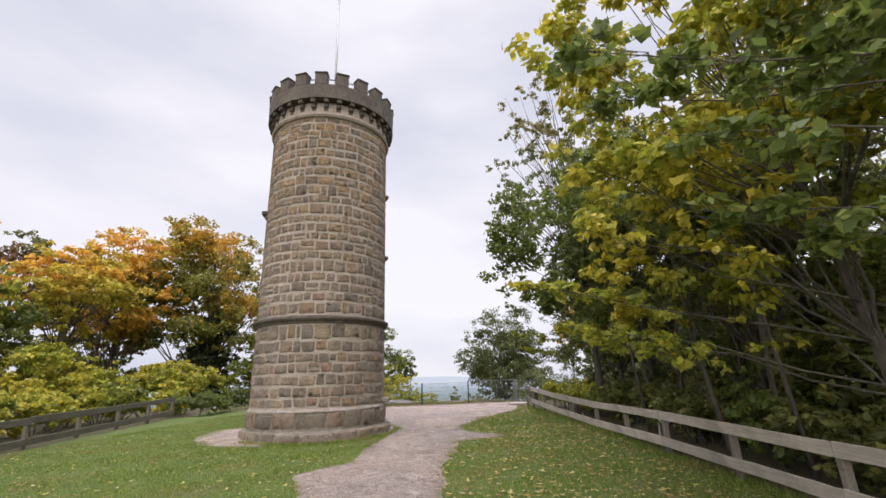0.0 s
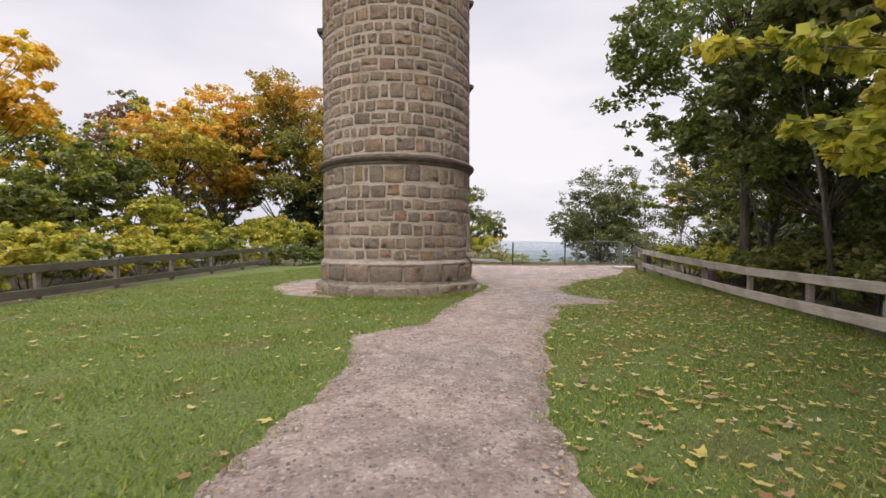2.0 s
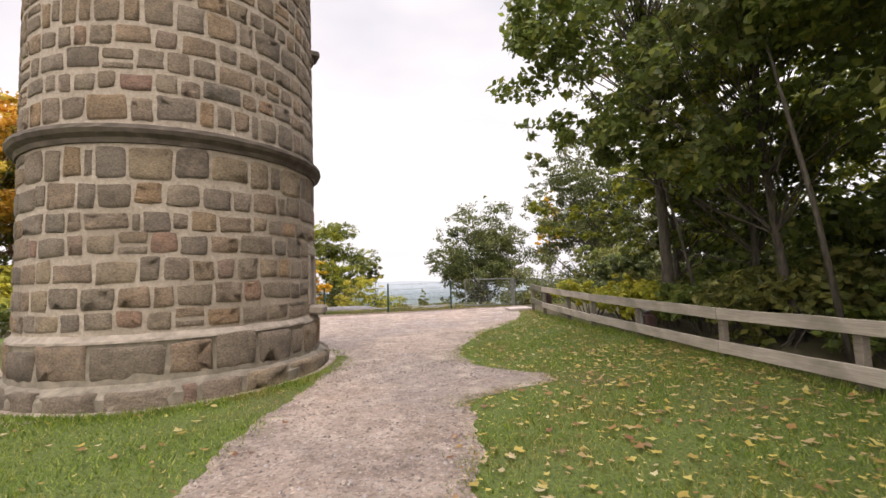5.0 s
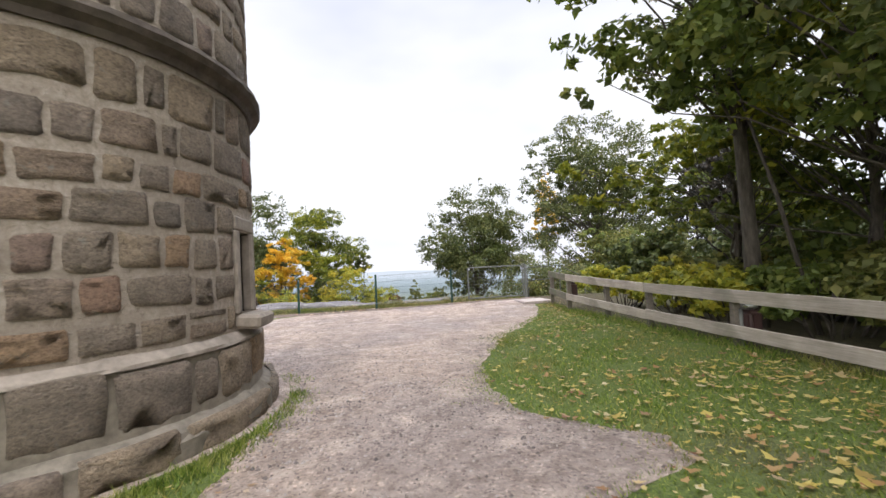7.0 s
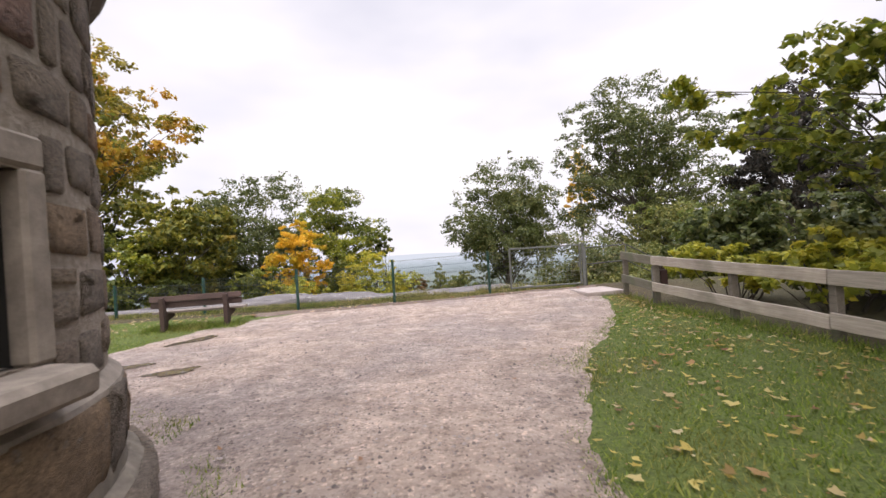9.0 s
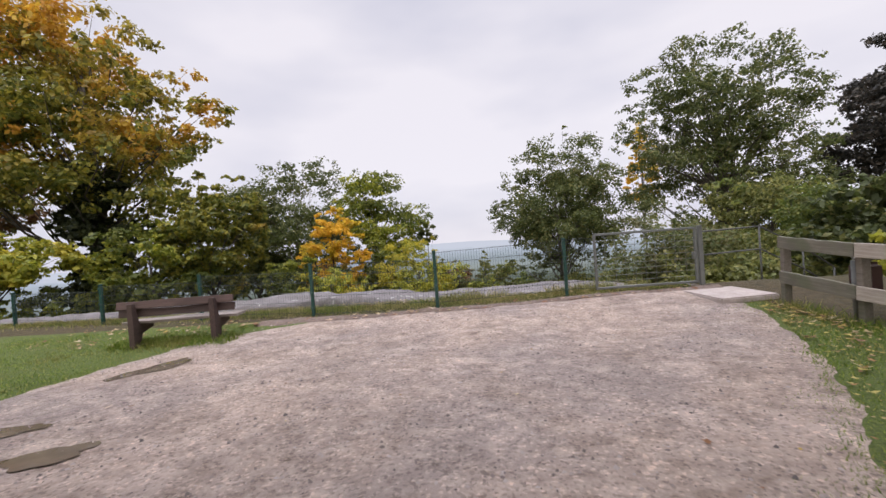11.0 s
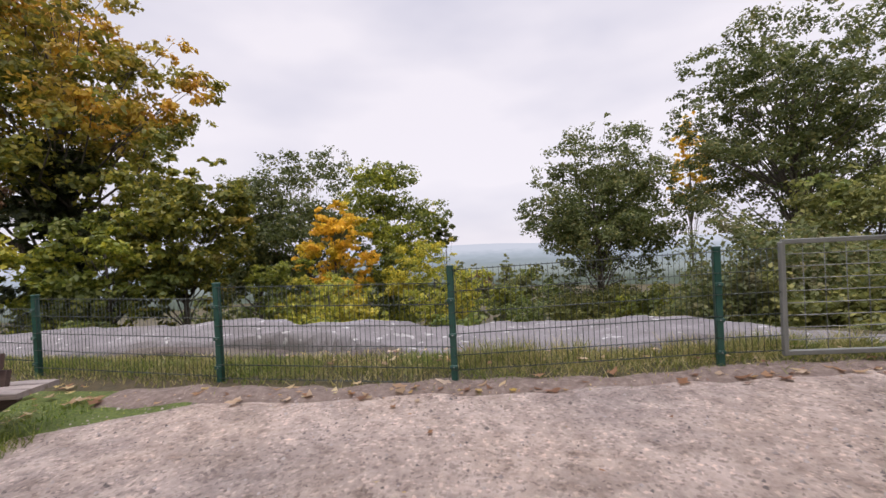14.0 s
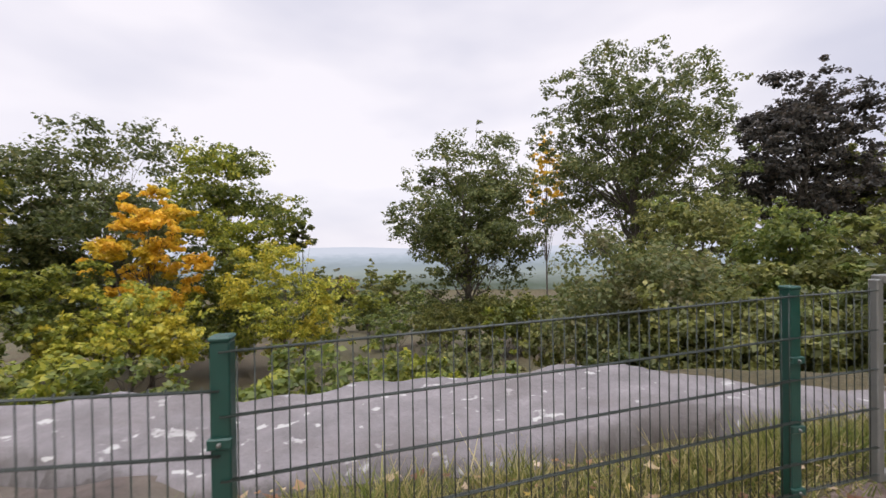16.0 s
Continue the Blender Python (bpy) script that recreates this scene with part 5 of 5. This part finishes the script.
ivy_maple()
tree(-26.5, 32.0, 14.4, 5.0, M_AUTUMN, "tall maple in orange autumn leaf", 203, 11000, 0.27, 3.2, 0.3, clumps=44)
tree(-25.5, 26.5, 11.8, 4.0, M_AUTUMN, "maple in orange and green autumn leaf", 204, 9000, 0.25, 2.6, 0.28, clumps=38)
tree(-31, 27.5, 12.6, 4.4, M_RUST, "thin-leaved brownish tree behind the maples", 205, 7000, 0.25, 2.0, 0.28, clumps=34)
tree(-26, 20.0, 8.0, 4.2, M_LIME, "green and yellow tree beyond the plank fence", 206, 12000, 0.24, 0.0, 0.25, clumps=36)
tree(-17.8, 11.6, 8.2, 2.9, M_ORANGE, "orange maple close behind the plank fence", 207, 9000, 0.20, 1.8, 0.2, clumps=34)
tree(-20, 6.0, 7.5, 3.6, M_AUTUMN, "orange and green maple behind the plank fence", 208, 11000, 0.22, 1.0, 0.2, clumps=34)
tree(-33, 38.0, 12.5, 5.0, M_RUST, "tall brownish autumn tree", 209, 9000, 0.3, 1.0, 0.3)
tree(-21, 15.0, 3.4, 3.2, M_LIME, "green and yellow understorey tree", 210, 9000, 0.2, 0.0, 0.15)
tree(-22.5, 23.0, 3.6, 3.2, M_YELLOW, "yellow-green understorey tree beyond the plank fence", 211, 9000, 0.2, 0.0, 0.15)
tree(-20, 29.5, 3.0, 3.0, M_YELLOW, "yellow understorey tree behind the hedge", 212, 8000, 0.2, 0.0, 0.15)
tree(-16.5, 33.5, 3.4, 3.0, M_LIME, "green understorey tree beyond the mesh fence", 213, 8000, 0.2, -2.0, 0.15)
tree(-14.8, 35.3, 5.9, 3.0, M_MAPLE, "young maple turning yellow beyond the rock", 214, 11000, 0.22, -2.0, 0.15, clumps=44)
tree(-29, 33.5, 4.0, 4.0, M_LIME, "green understorey tree among the maples", 215, 8000, 0.24, -1.0, 0.15)
for k in range(11):
    y = 3.5 + 1.75 * k
    x = -12.6 - 0.19 * (y - 7.7) - 0.5 * (k % 2)
    bush(x, y, 1.3 + 0.35 * math.sin(k * 1.9) + 0.03 * k, 1.25, 1.25, (M_YELLOW, M_YELLOW, M_LIME)[k % 3], "yellow-green bramble bush behind the plank fence", 230 + k, 2600, 0.12, 14, group="bushes behind the old fence")
for k in range(6):
    y = 6 + 3.2 * k
    bush(-15.8 - 0.19 * (y - 7.7), y, 1.7 + 0.4 * math.sin(k * 2.3), 1.8, 1.8, (M_AUTUMN, M_YELLOW, M_YELLOW)[k % 3], "overgrown green and yellow shrub behind the fence", 250 + k, 3000, 0.14, 16, group="bushes behind the old fence")

for k, (x, y) in enumerate(((-19.3, 27.6), (-18.6, 29.4), (-17.7, 31.2), (-20.2, 26.0))):
    bush(x, y, 0.9 + 0.25 * math.sin(k * 2.0), 1.5, 1.5, (M_YELLOW, M_LIME, M_LIME)[k % 3], "low yellow-green scrub under the maples", 270 + k, 3000, 0.13, 16, group="scrub under the maples")


def hedge():
    rng = np.random.default_rng(5)
    H = thing("hedge", pose(-12.7, 21.6, gzf(-12.7, 21.6)), "dark green clipped hedge at the end of the fence", "hedge", kind="thing")
    cs, rs = [], []
    for k in range(46):
        t = rng.uniform(-1, 1)
        cs.append((0.5 * t + rng.uniform(-0.3, 0.3), 1.8 * t, rng.uniform(0.2, 1.05)))
        rs.append(rng.uniform(0.28, 0.42))
    v, f = leaf_cloud(cs, rs, 9000, 0.07, rng)
    part("foliage", mesh_from("foliage", v, f, M_GREEN), None, H)
    bms, prng = [], random.Random(2)
    for c in cs[::3]:
        limb(bms, (c[0], c[1], -0.1), c, 0.015, 0.005, prng, 0.05)
    part("woody_stem", merge(bms), M_BARK, H)


hedge()

# right wood beyond the plank fence
tree(6.1, 14.6, 9.8, 4.5, M_GREEN, "dense green tree leaning over the plank fence", 301, 24000, 0.16, 2.2, 0.09, (-1.0, 0.3), clumps=66, clump_k=0.24)
tree(6.9, 19.8, 5.0, 2.6, M_LIME, "low green tree at the end of the wood", 302, 6500, 0.16, 1.2, 0.14, clumps=40, clump_k=0.28)
tree(6.6, 10.2, 10.0, 3.9, M_DARK, "dense dark green tree behind the plank fence", 303, 14000, 0.17, 1.6, 0.2, clumps=70, clump_k=0.3)
tree(5.6, 5.8, 9.6, 3.7, M_YELLOW, "tree with yellow-green leaves reaching over the lawn", 304, 16000, 0.15, 2.2, 0.11, (-1.0, 0.2), clumps=70, clump_k=0.2, boughs=((0.95, 6.8, 2.75), (1.45, 6.9, 2.1), (2.0, 7.4, 1.9), (1.6, 5.2, 3.1)))
tree(5.1, 9.0, 4.9, 1.8, M_YELLOW, "young maple with yellow-green sprays over the fence", 313, 2600, 0.15, 1.6, 0.06, (-0.8, 0.1), clumps=22, clump_k=0.26)
tree(6.9, 16.6, 8.4, 2.7, M_LIME, "leafy green tree standing close behind the plank fence", 315, 10000, 0.15, 1.8, 0.10, clumps=50, clump_k=0.3, boughs=((2.35, 18.6, 3.05), (2.7, 18.5, 2.4)))
tree(6.2, 2.2, 9.0, 3.6, M_GREEN, "green tree with long leafy boughs over the fence", 305, 13000, 0.16, 2.2, 0.16, clumps=46, boughs=((0.9, 3.1, 4.1), (1.9, 3.3, 3.3), (2.1, 3.6, 2.7), (2.8, 3.2, 2.4), (2.6, 2.9, 3.7), (1.5, 4.0, 4.2)))
tree(9.8, 12.5, 11.5, 4.0, M_DARK, "tall dark tree deep in the wood", 306, 5000, 0.2, 1.0, 0.25, clumps=40)
tree(10.2, 7.0, 11.0, 4.0, M_DARK, "tall dark tree deep in the wood", 307, 5000, 0.2, 1.0, 0.25, clumps=40)
tree(12.6, 16.8, 8.6, 3.8, M_LIME, "green tree deep in the wood", 308, 8000, 0.2, 0.0, 0.2, clumps=40)
tree(12.4, 11.0, 7.0, 3.4, M_LIME, "low green tree deep in the wood", 314, 7000, 0.2, -0.5, 0.18, clumps=36)
tree(12.5, 2.0, 10.5, 4.2, M_DARK, "tall dark tree deep in the wood", 309, 6000, 0.22, 1.0, 0.25)
tree(5.2, 17.2, 15.6, 3.7, M_BIRCH, "tall thin birch with sparse yellow-grey drooping twigs", 310, 9000, 0.115, 5.0, 0.14, (-0.4, 0.0), clumps=90, clump_k=0.17)
tree(11.0, 22.5, 3.8, 3.0, M_OAK, "green tree beyond the steps", 311, 11000, 0.19, -0.5, 0.2)
tree(9.2, 27.0, 2.6, 2.8, M_OAK, "green tree below the steps", 312, 10000, 0.2, -1.5, 0.2)
for k in range(12):
    y = 21.2 - 1.75 * k
    yel = k < 3
    bush(rf_x(y) + 1.55 + 0.3 * (k % 2), y, (1.15 if yel else 1.2) + 0.15 * math.sin(k * 2.1), 1.15, 1.15, M_YELLOW if yel else (M_DARK, M_GREEN)[k % 2], "bright yellow-green bush behind the plank fence" if yel else "dark green undergrowth behind the plank fence", 330 + k, 2600, 0.11, 14, group="undergrowth behind the pale fence")
for k in range(9):
    y = 20 - 2.4 * k
    bush(rf_x(y) + 3.6, y, (1.5 if k < 3 else 2.6 + 0.6 * math.sin(k * 1.7)), 1.7, 1.7, (M_DARK, M_GREEN, M_DARK)[k % 3], "dark green undergrowth in the wood", 350 + k, 5500, 0.14, 24, group="undergrowth behind the pale fence")
for k, (x, y) in enumerate(((9.6, 15.6), (10.6, 13.2), (9.2, 17.6), (11.4, 10.6), (12.2, 14.6))):
    bush(x, y, 4.2 + 0.5 * math.sin(k * 2.2), 2.1, 2.1, M_DARK if k % 2 else M_GREEN, "dark green undergrowth in the wood", 362 + k, 5000, 0.17, 26, group="undergrowth behind the pale fence")
for k, (x, y, tx, ty, t, r) in enumerate(((5.0, 12.6, 4.4, 12.9, 5.0, 0.045), (5.6, 8.4, 5.9, 8.6, 6.0, 0.06), (5.2, 7.2, 5.0, 7.8, 5.5, 0.04), (6.2, 13.2, 6.6, 13.0, 6.5, 0.07), (5.4, 16.2, 4.6, 16.8, 5.0, 0.04), (6.0, 4.2, 6.4, 4.4, 6.0, 0.06), (7.4, 8.0, 7.2, 8.3, 7.0, 0.07), (7.0, 11.6, 7.5, 11.4, 7.0, 0.08))):
    g = gzf(x, y)
    S = thing("sapling", pose(x, y, g), "thin bare-stemmed sapling in the shade of the wood", "sapling", "saplings in the wood", "thing")
    part("trunk", tube([(0, 0, -0.1), ((tx - x) * 0.4 + 0.05, (ty - y) * 0.5, t * 0.45), (tx - x, ty - y, t)], [r, r * 0.8, r * 0.35], 8), M_BARK, S)
    rng = np.random.default_rng(380 + k)
    cs = [(tx - x + rng.uniform(-0.6, 0.6), ty - y + rng.uniform(-0.6, 0.6), t + rng.uniform(-1.2, 0.3)) for _ in range(6)]
    v, f = leaf_cloud(cs, [0.45] * 6, 900, 0.13, rng)
    part("crown", mesh_from("crown", v, f, M_GREEN), None, S)


# ---- grass and fallen leaves ----
def on_gravel(x, y):
    l, r = path_edges(y)
    return (x > l + 0.03) & (x < r - 0.03) & (y < 23.5)


def blades(name, x, y, h, rng, label, lean=0.5, material=None):
    n = len(x)
    a = rng.uniform(0, 2 * math.pi, n)
    w = 0.0055 * (0.7 + rng.uniform(0, 0.8, n))
    z = gz(x, y) - 0.004
    dx, dy = np.cos(a) * w, np.sin(a) * w
    lx, ly = rng.normal(size=n) * lean * h, rng.normal(size=n) * lean * h
    p = np.stack([np.stack([x - dx, y - dy, z], 1), np.stack([x + dx, y + dy, z], 1), np.stack([x + lx, y + ly, z + h], 1)], 1).reshape(-1, 3)
    f = np.arange(3 * n).reshape(-1, 3)
    tagged(new(name, mesh_from(name, p, f, material or M_BLADE)), label, "grass", kind="stuff")


def lawn_grass():
    rng = np.random.default_rng(9)
    n = 420000
    x, y = rng.uniform(-11, 4.4, n), 1.5 + 21.8 * rng.uniform(0, 1, n) ** 1.15
    pl, pr = path_edges(y)
    over = np.abs(rng.normal(size=n)) * (0.09 + 0.10 * (wob(x, y, 2.6) > 0.1))
    keep = ~((x > pl + over) & (x < pr - over)) & (x < rf_x(y) + 0.1) & (x > -10.6 - 0.19 * (y - 7.7)) & (np.hypot(x - TX, y - TY) > TR + 0.35)
    apr = np.hypot(x - TX, y - TY) - TR
    ang = np.arctan2(y - TY, x - TX)
    keep &= ~((apr < 1.0 + 1.5 * over) & (np.cos(ang - 3.55) > 0.58 + over)) & ~((y > 16) & (x > -3.2) & (x < 0.2))
    x, y = x[keep], y[keep]
    near = np.clip(1.2 - np.hypot(x + 0.7, y - 10) * 0.04, 0.5, 1)
    h = rng.uniform(0.02, 0.075, len(x)) * near * (0.8 + 0.45 * wob(x, y, 3.4, 1.0))
    blades("lawn_grass", x, y, h, rng, "short green lawn grass")
    n = 26000
    x = rng.uniform(-13, 2.6, n)
    y = np.interp(x, [-13, -5, -2, 0.5, 2.7], [24.3, 23.75, 23.75, 24.05, 24.3]) + rng.normal(size=n) * 0.22 + 0.35
    blades("fence_grass", x, y, rng.uniform(0.03, 0.12, n), rng, "rough yellowing grass strip under the mesh fence", 0.6, M_DRY)
    n = 5200
    x = rng.uniform(-2.2, 2.6, n)
    y = np.interp(x, [-5, -2, 0.5, 2.7], [23.75, 23.75, 24.05, 24.3]) + 0.25 + np.abs(rng.normal(size=n)) * 0.3
    k = wob(x, y, 4.0, 2.0) > 0.05
    blades("dry_tufts", x[k], y[k], rng.uniform(0.10, 0.26, k.sum()), rng, "dry straw-coloured grass tufts before the rock", 0.45, M_DRY)
    n = 9000
    y = rng.uniform(-1, 22.6, n)
    x = rf_x(y) + rng.normal(size=n) * 0.12
    blades("fence_foot_grass", x, y, rng.uniform(0.05, 0.16, n), rng, "long grass along the foot of the plank fence")
    n = 60000
    x, y = rng.uniform(-0.9, 3.1, n), rng.uniform(11.8, 22.4, n)
    keep = on_gravel(x, y) & (0.8 * wob(x, y, 2.2) + 0.25 * wob(x, y, 9.0) + 1.1 * (x - path_edges(y)[1]) > -0.35 + 0.5 * rng.uniform(0, 1, n))
    blades("sparse_grass", x[keep], y[keep], rng.uniform(0.02, 0.06, keep.sum()), rng, "sparse worn grass at the edge of the gravel")
    n = 3000
    x, y = -6.4 + rng.uniform(-1.15, 1.0, n), 22.25 + rng.normal(size=n) * 0.16
    blades("bench_grass", x, y, rng.uniform(0.04, 0.15, n), rng, "tufts of long grass under the bench")
    n = 5000
    a = rng.uniform(-2.2, 0.25, n)
    rr = TR + 0.36 + np.abs(rng.normal(size=n)) * 0.12
    blades("tower_foot_grass", TX + rr * np.cos(a), TY + rr * np.sin(a), rng.uniform(0.03, 0.10, n), rng, "grass fringe at the foot of the tower")


lawn_grass()


def fallen_leaves(name, x, y, size, rng, label, lift=0.012, material=None):
    n = len(x)
    a = rng.uniform(0, 2 * math.pi, n)
    s = size * (0.30 + 1.5 * rng.uniform(0, 1, n) ** 3.2)
    z = gz(x, y) + lift + rng.uniform(0, 0.012, n)
    pts = [np.stack([x, y, z + s * 0.05], 1)]
    cup = rng.uniform(0.05, 0.45, n)
    tilt, tdir = rng.uniform(0, 0.35, n), rng.uniform(0, 2 * math.pi, n)
    m = 9
    for k in range(m):
        t = 2 * math.pi * k / m
        r = s * (0.62 if k == 0 else (0.52, 0.30)[k % 2]) * rng.uniform(0.8, 1.2, n) * np.where(np.abs(math.sin(t)) > 0.5, 0.8, 1.0)
        pts.append(np.stack([x + r * np.cos(a + t), y + r * np.sin(a + t), z + np.maximum(0, cup * r * (0.5 + 0.5 * math.cos(2 * t)) + tilt * r * np.cos(a + t - tdir))], 1))
    v = np.stack(pts, 1).reshape(-1, 3)
    o = np.arange(n)[:, None] * (m + 1)
    f = np.concatenate([o + np.array([[0, 1 + k, 1 + (k + 1) % m]]) for k in range(m)])
    tagged(new(name, mesh_from(name, v, f, material or FALLEN)), label, "fallen leaves", kind="stuff")


def all_fallen():
    rng = np.random.default_rng(21)
    n = 10500
    y = rng.uniform(1.0, 22.5, n)
    l, r = path_edges(y)
    x = r + (rf_x(y) - r) * rng.uniform(0, 1, n) ** 0.9
    keep = (y < 15) | (rng.uniform(0, 1, n) < 0.35)
    x, y = x[keep], y[keep]
    fallen_leaves("lawn_leaves", x, y, 0.068, rng, "yellow and brown fallen leaves on the lawn", 0.026)
    n = 2600
    x, y = rng.uniform(-11, -2.4, n), 1.5 + 12 * rng.uniform(0, 1, n)
    k = (x < path_edges(y)[0]) & (np.hypot(x - TX, y - TY) > TR + 0.5)
    fallen_leaves("lawn_leaves_west", x[k], y[k], 0.06, rng, "scattered yellow fallen leaves on the lawn by the tower", 0.026)
    n = 420
    y = rng.uniform(1.5, 14, n)
    l, r = path_edges(y)
    side = rng.uniform(0, 1, n) < 0.75
    x = np.where(side, r - np.abs(rng.normal(size=n)) * 0.13, l + np.abs(rng.normal(size=n)) * 0.2)
    fallen_leaves("path_leaves", x, y, 0.05, rng, "pale fallen leaves along the path edges", 0.030, FALLEN_BROWN)
    n = 260
    x = rng.uniform(-7.5, 2.6, n)
    y = np.interp(x, [-7.5, -5, -2, 0.5, 2.7], [23.2, 23.3, 23.45, 23.8, 23.95]) + rng.normal(size=n) * 0.10
    fallen_leaves("fence_leaves", x, y, 0.085, rng, "brown and yellow leaves drifted against the mesh fence", 0.03, FALLEN_BROWN)
    n = 240
    x, y = rng.uniform(-4.5, 2.4, n), 24.0 + np.abs(rng.normal(size=n)) * 0.45
    fallen_leaves("strip_leaves", x, y, 0.07, rng, "brown and yellow leaves caught in the grass strip", 0.05, FALLEN_BROWN)
    n = 120
    x, y = rng.uniform(-6, 2, n), rng.uniform(15, 23, n)
    fallen_leaves("gravel_leaves", x, y, 0.045, rng, "few dark fallen leaves on the gravel", 0.036, FALLEN_BROWN)
    n = 300
    x, y = rng.uniform(-9.5, -6.0, n), rng.uniform(22.0, 23.6, n)
    fallen_leaves("bench_leaves", x, y, 0.07, rng, "yellow leaves lying round the bench", 0.03, FALLEN_BROWN)


all_fallen()


def pebbles():
    """Loose stones lying on the gravel."""
    rng = np.random.default_rng(31)
    n = 26000
    y = np.concatenate([rng.uniform(2.5, 15, n // 2), rng.uniform(13, 23.4, n - n // 2)])
    l, r = path_edges(y)
    x = l + (r - l) * rng.uniform(0.02, 0.98, n)
    s = 0.006 + 0.017 * rng.uniform(0, 1, n) ** 4
    z = gz(x, y) + 0.026
    dirs = np.array([(1, 0, 0), (0, 1, 0), (-1, 0, 0), (0, -1, 0), (0, 0, 0.8)])
    p = np.stack([x, y, z], 1)[:, None, :] + dirs[None] * s[:, None, None] * rng.uniform(0.6, 1.3, (n, 5, 1))
    o = np.arange(n)[:, None] * 5
    f = np.concatenate([o + np.array([[a, (a + 1) % 4, 4]]) for a in range(4)])
    tagged(new("pebbles", mesh_from("pebbles", p.reshape(-1, 3), f, M_PEBBLE)), "small loose grey and pink stones on the gravel", "pebbles", kind="stuff")


M_PEBBLE = leaf_material("pebble_stone", [(0.0, (0.12, 0.10, 0.095)), (0.5, (0.26, 0.21, 0.19)), (1.0, (0.48, 0.42, 0.39))])
pebbles()


# ---- tower stones that can be told apart ----
for v, f, m in TOWER_PIECES:
    part("stone", mesh_from("stone", v, f, M_STONE_PART), None, TOWER, "", m)
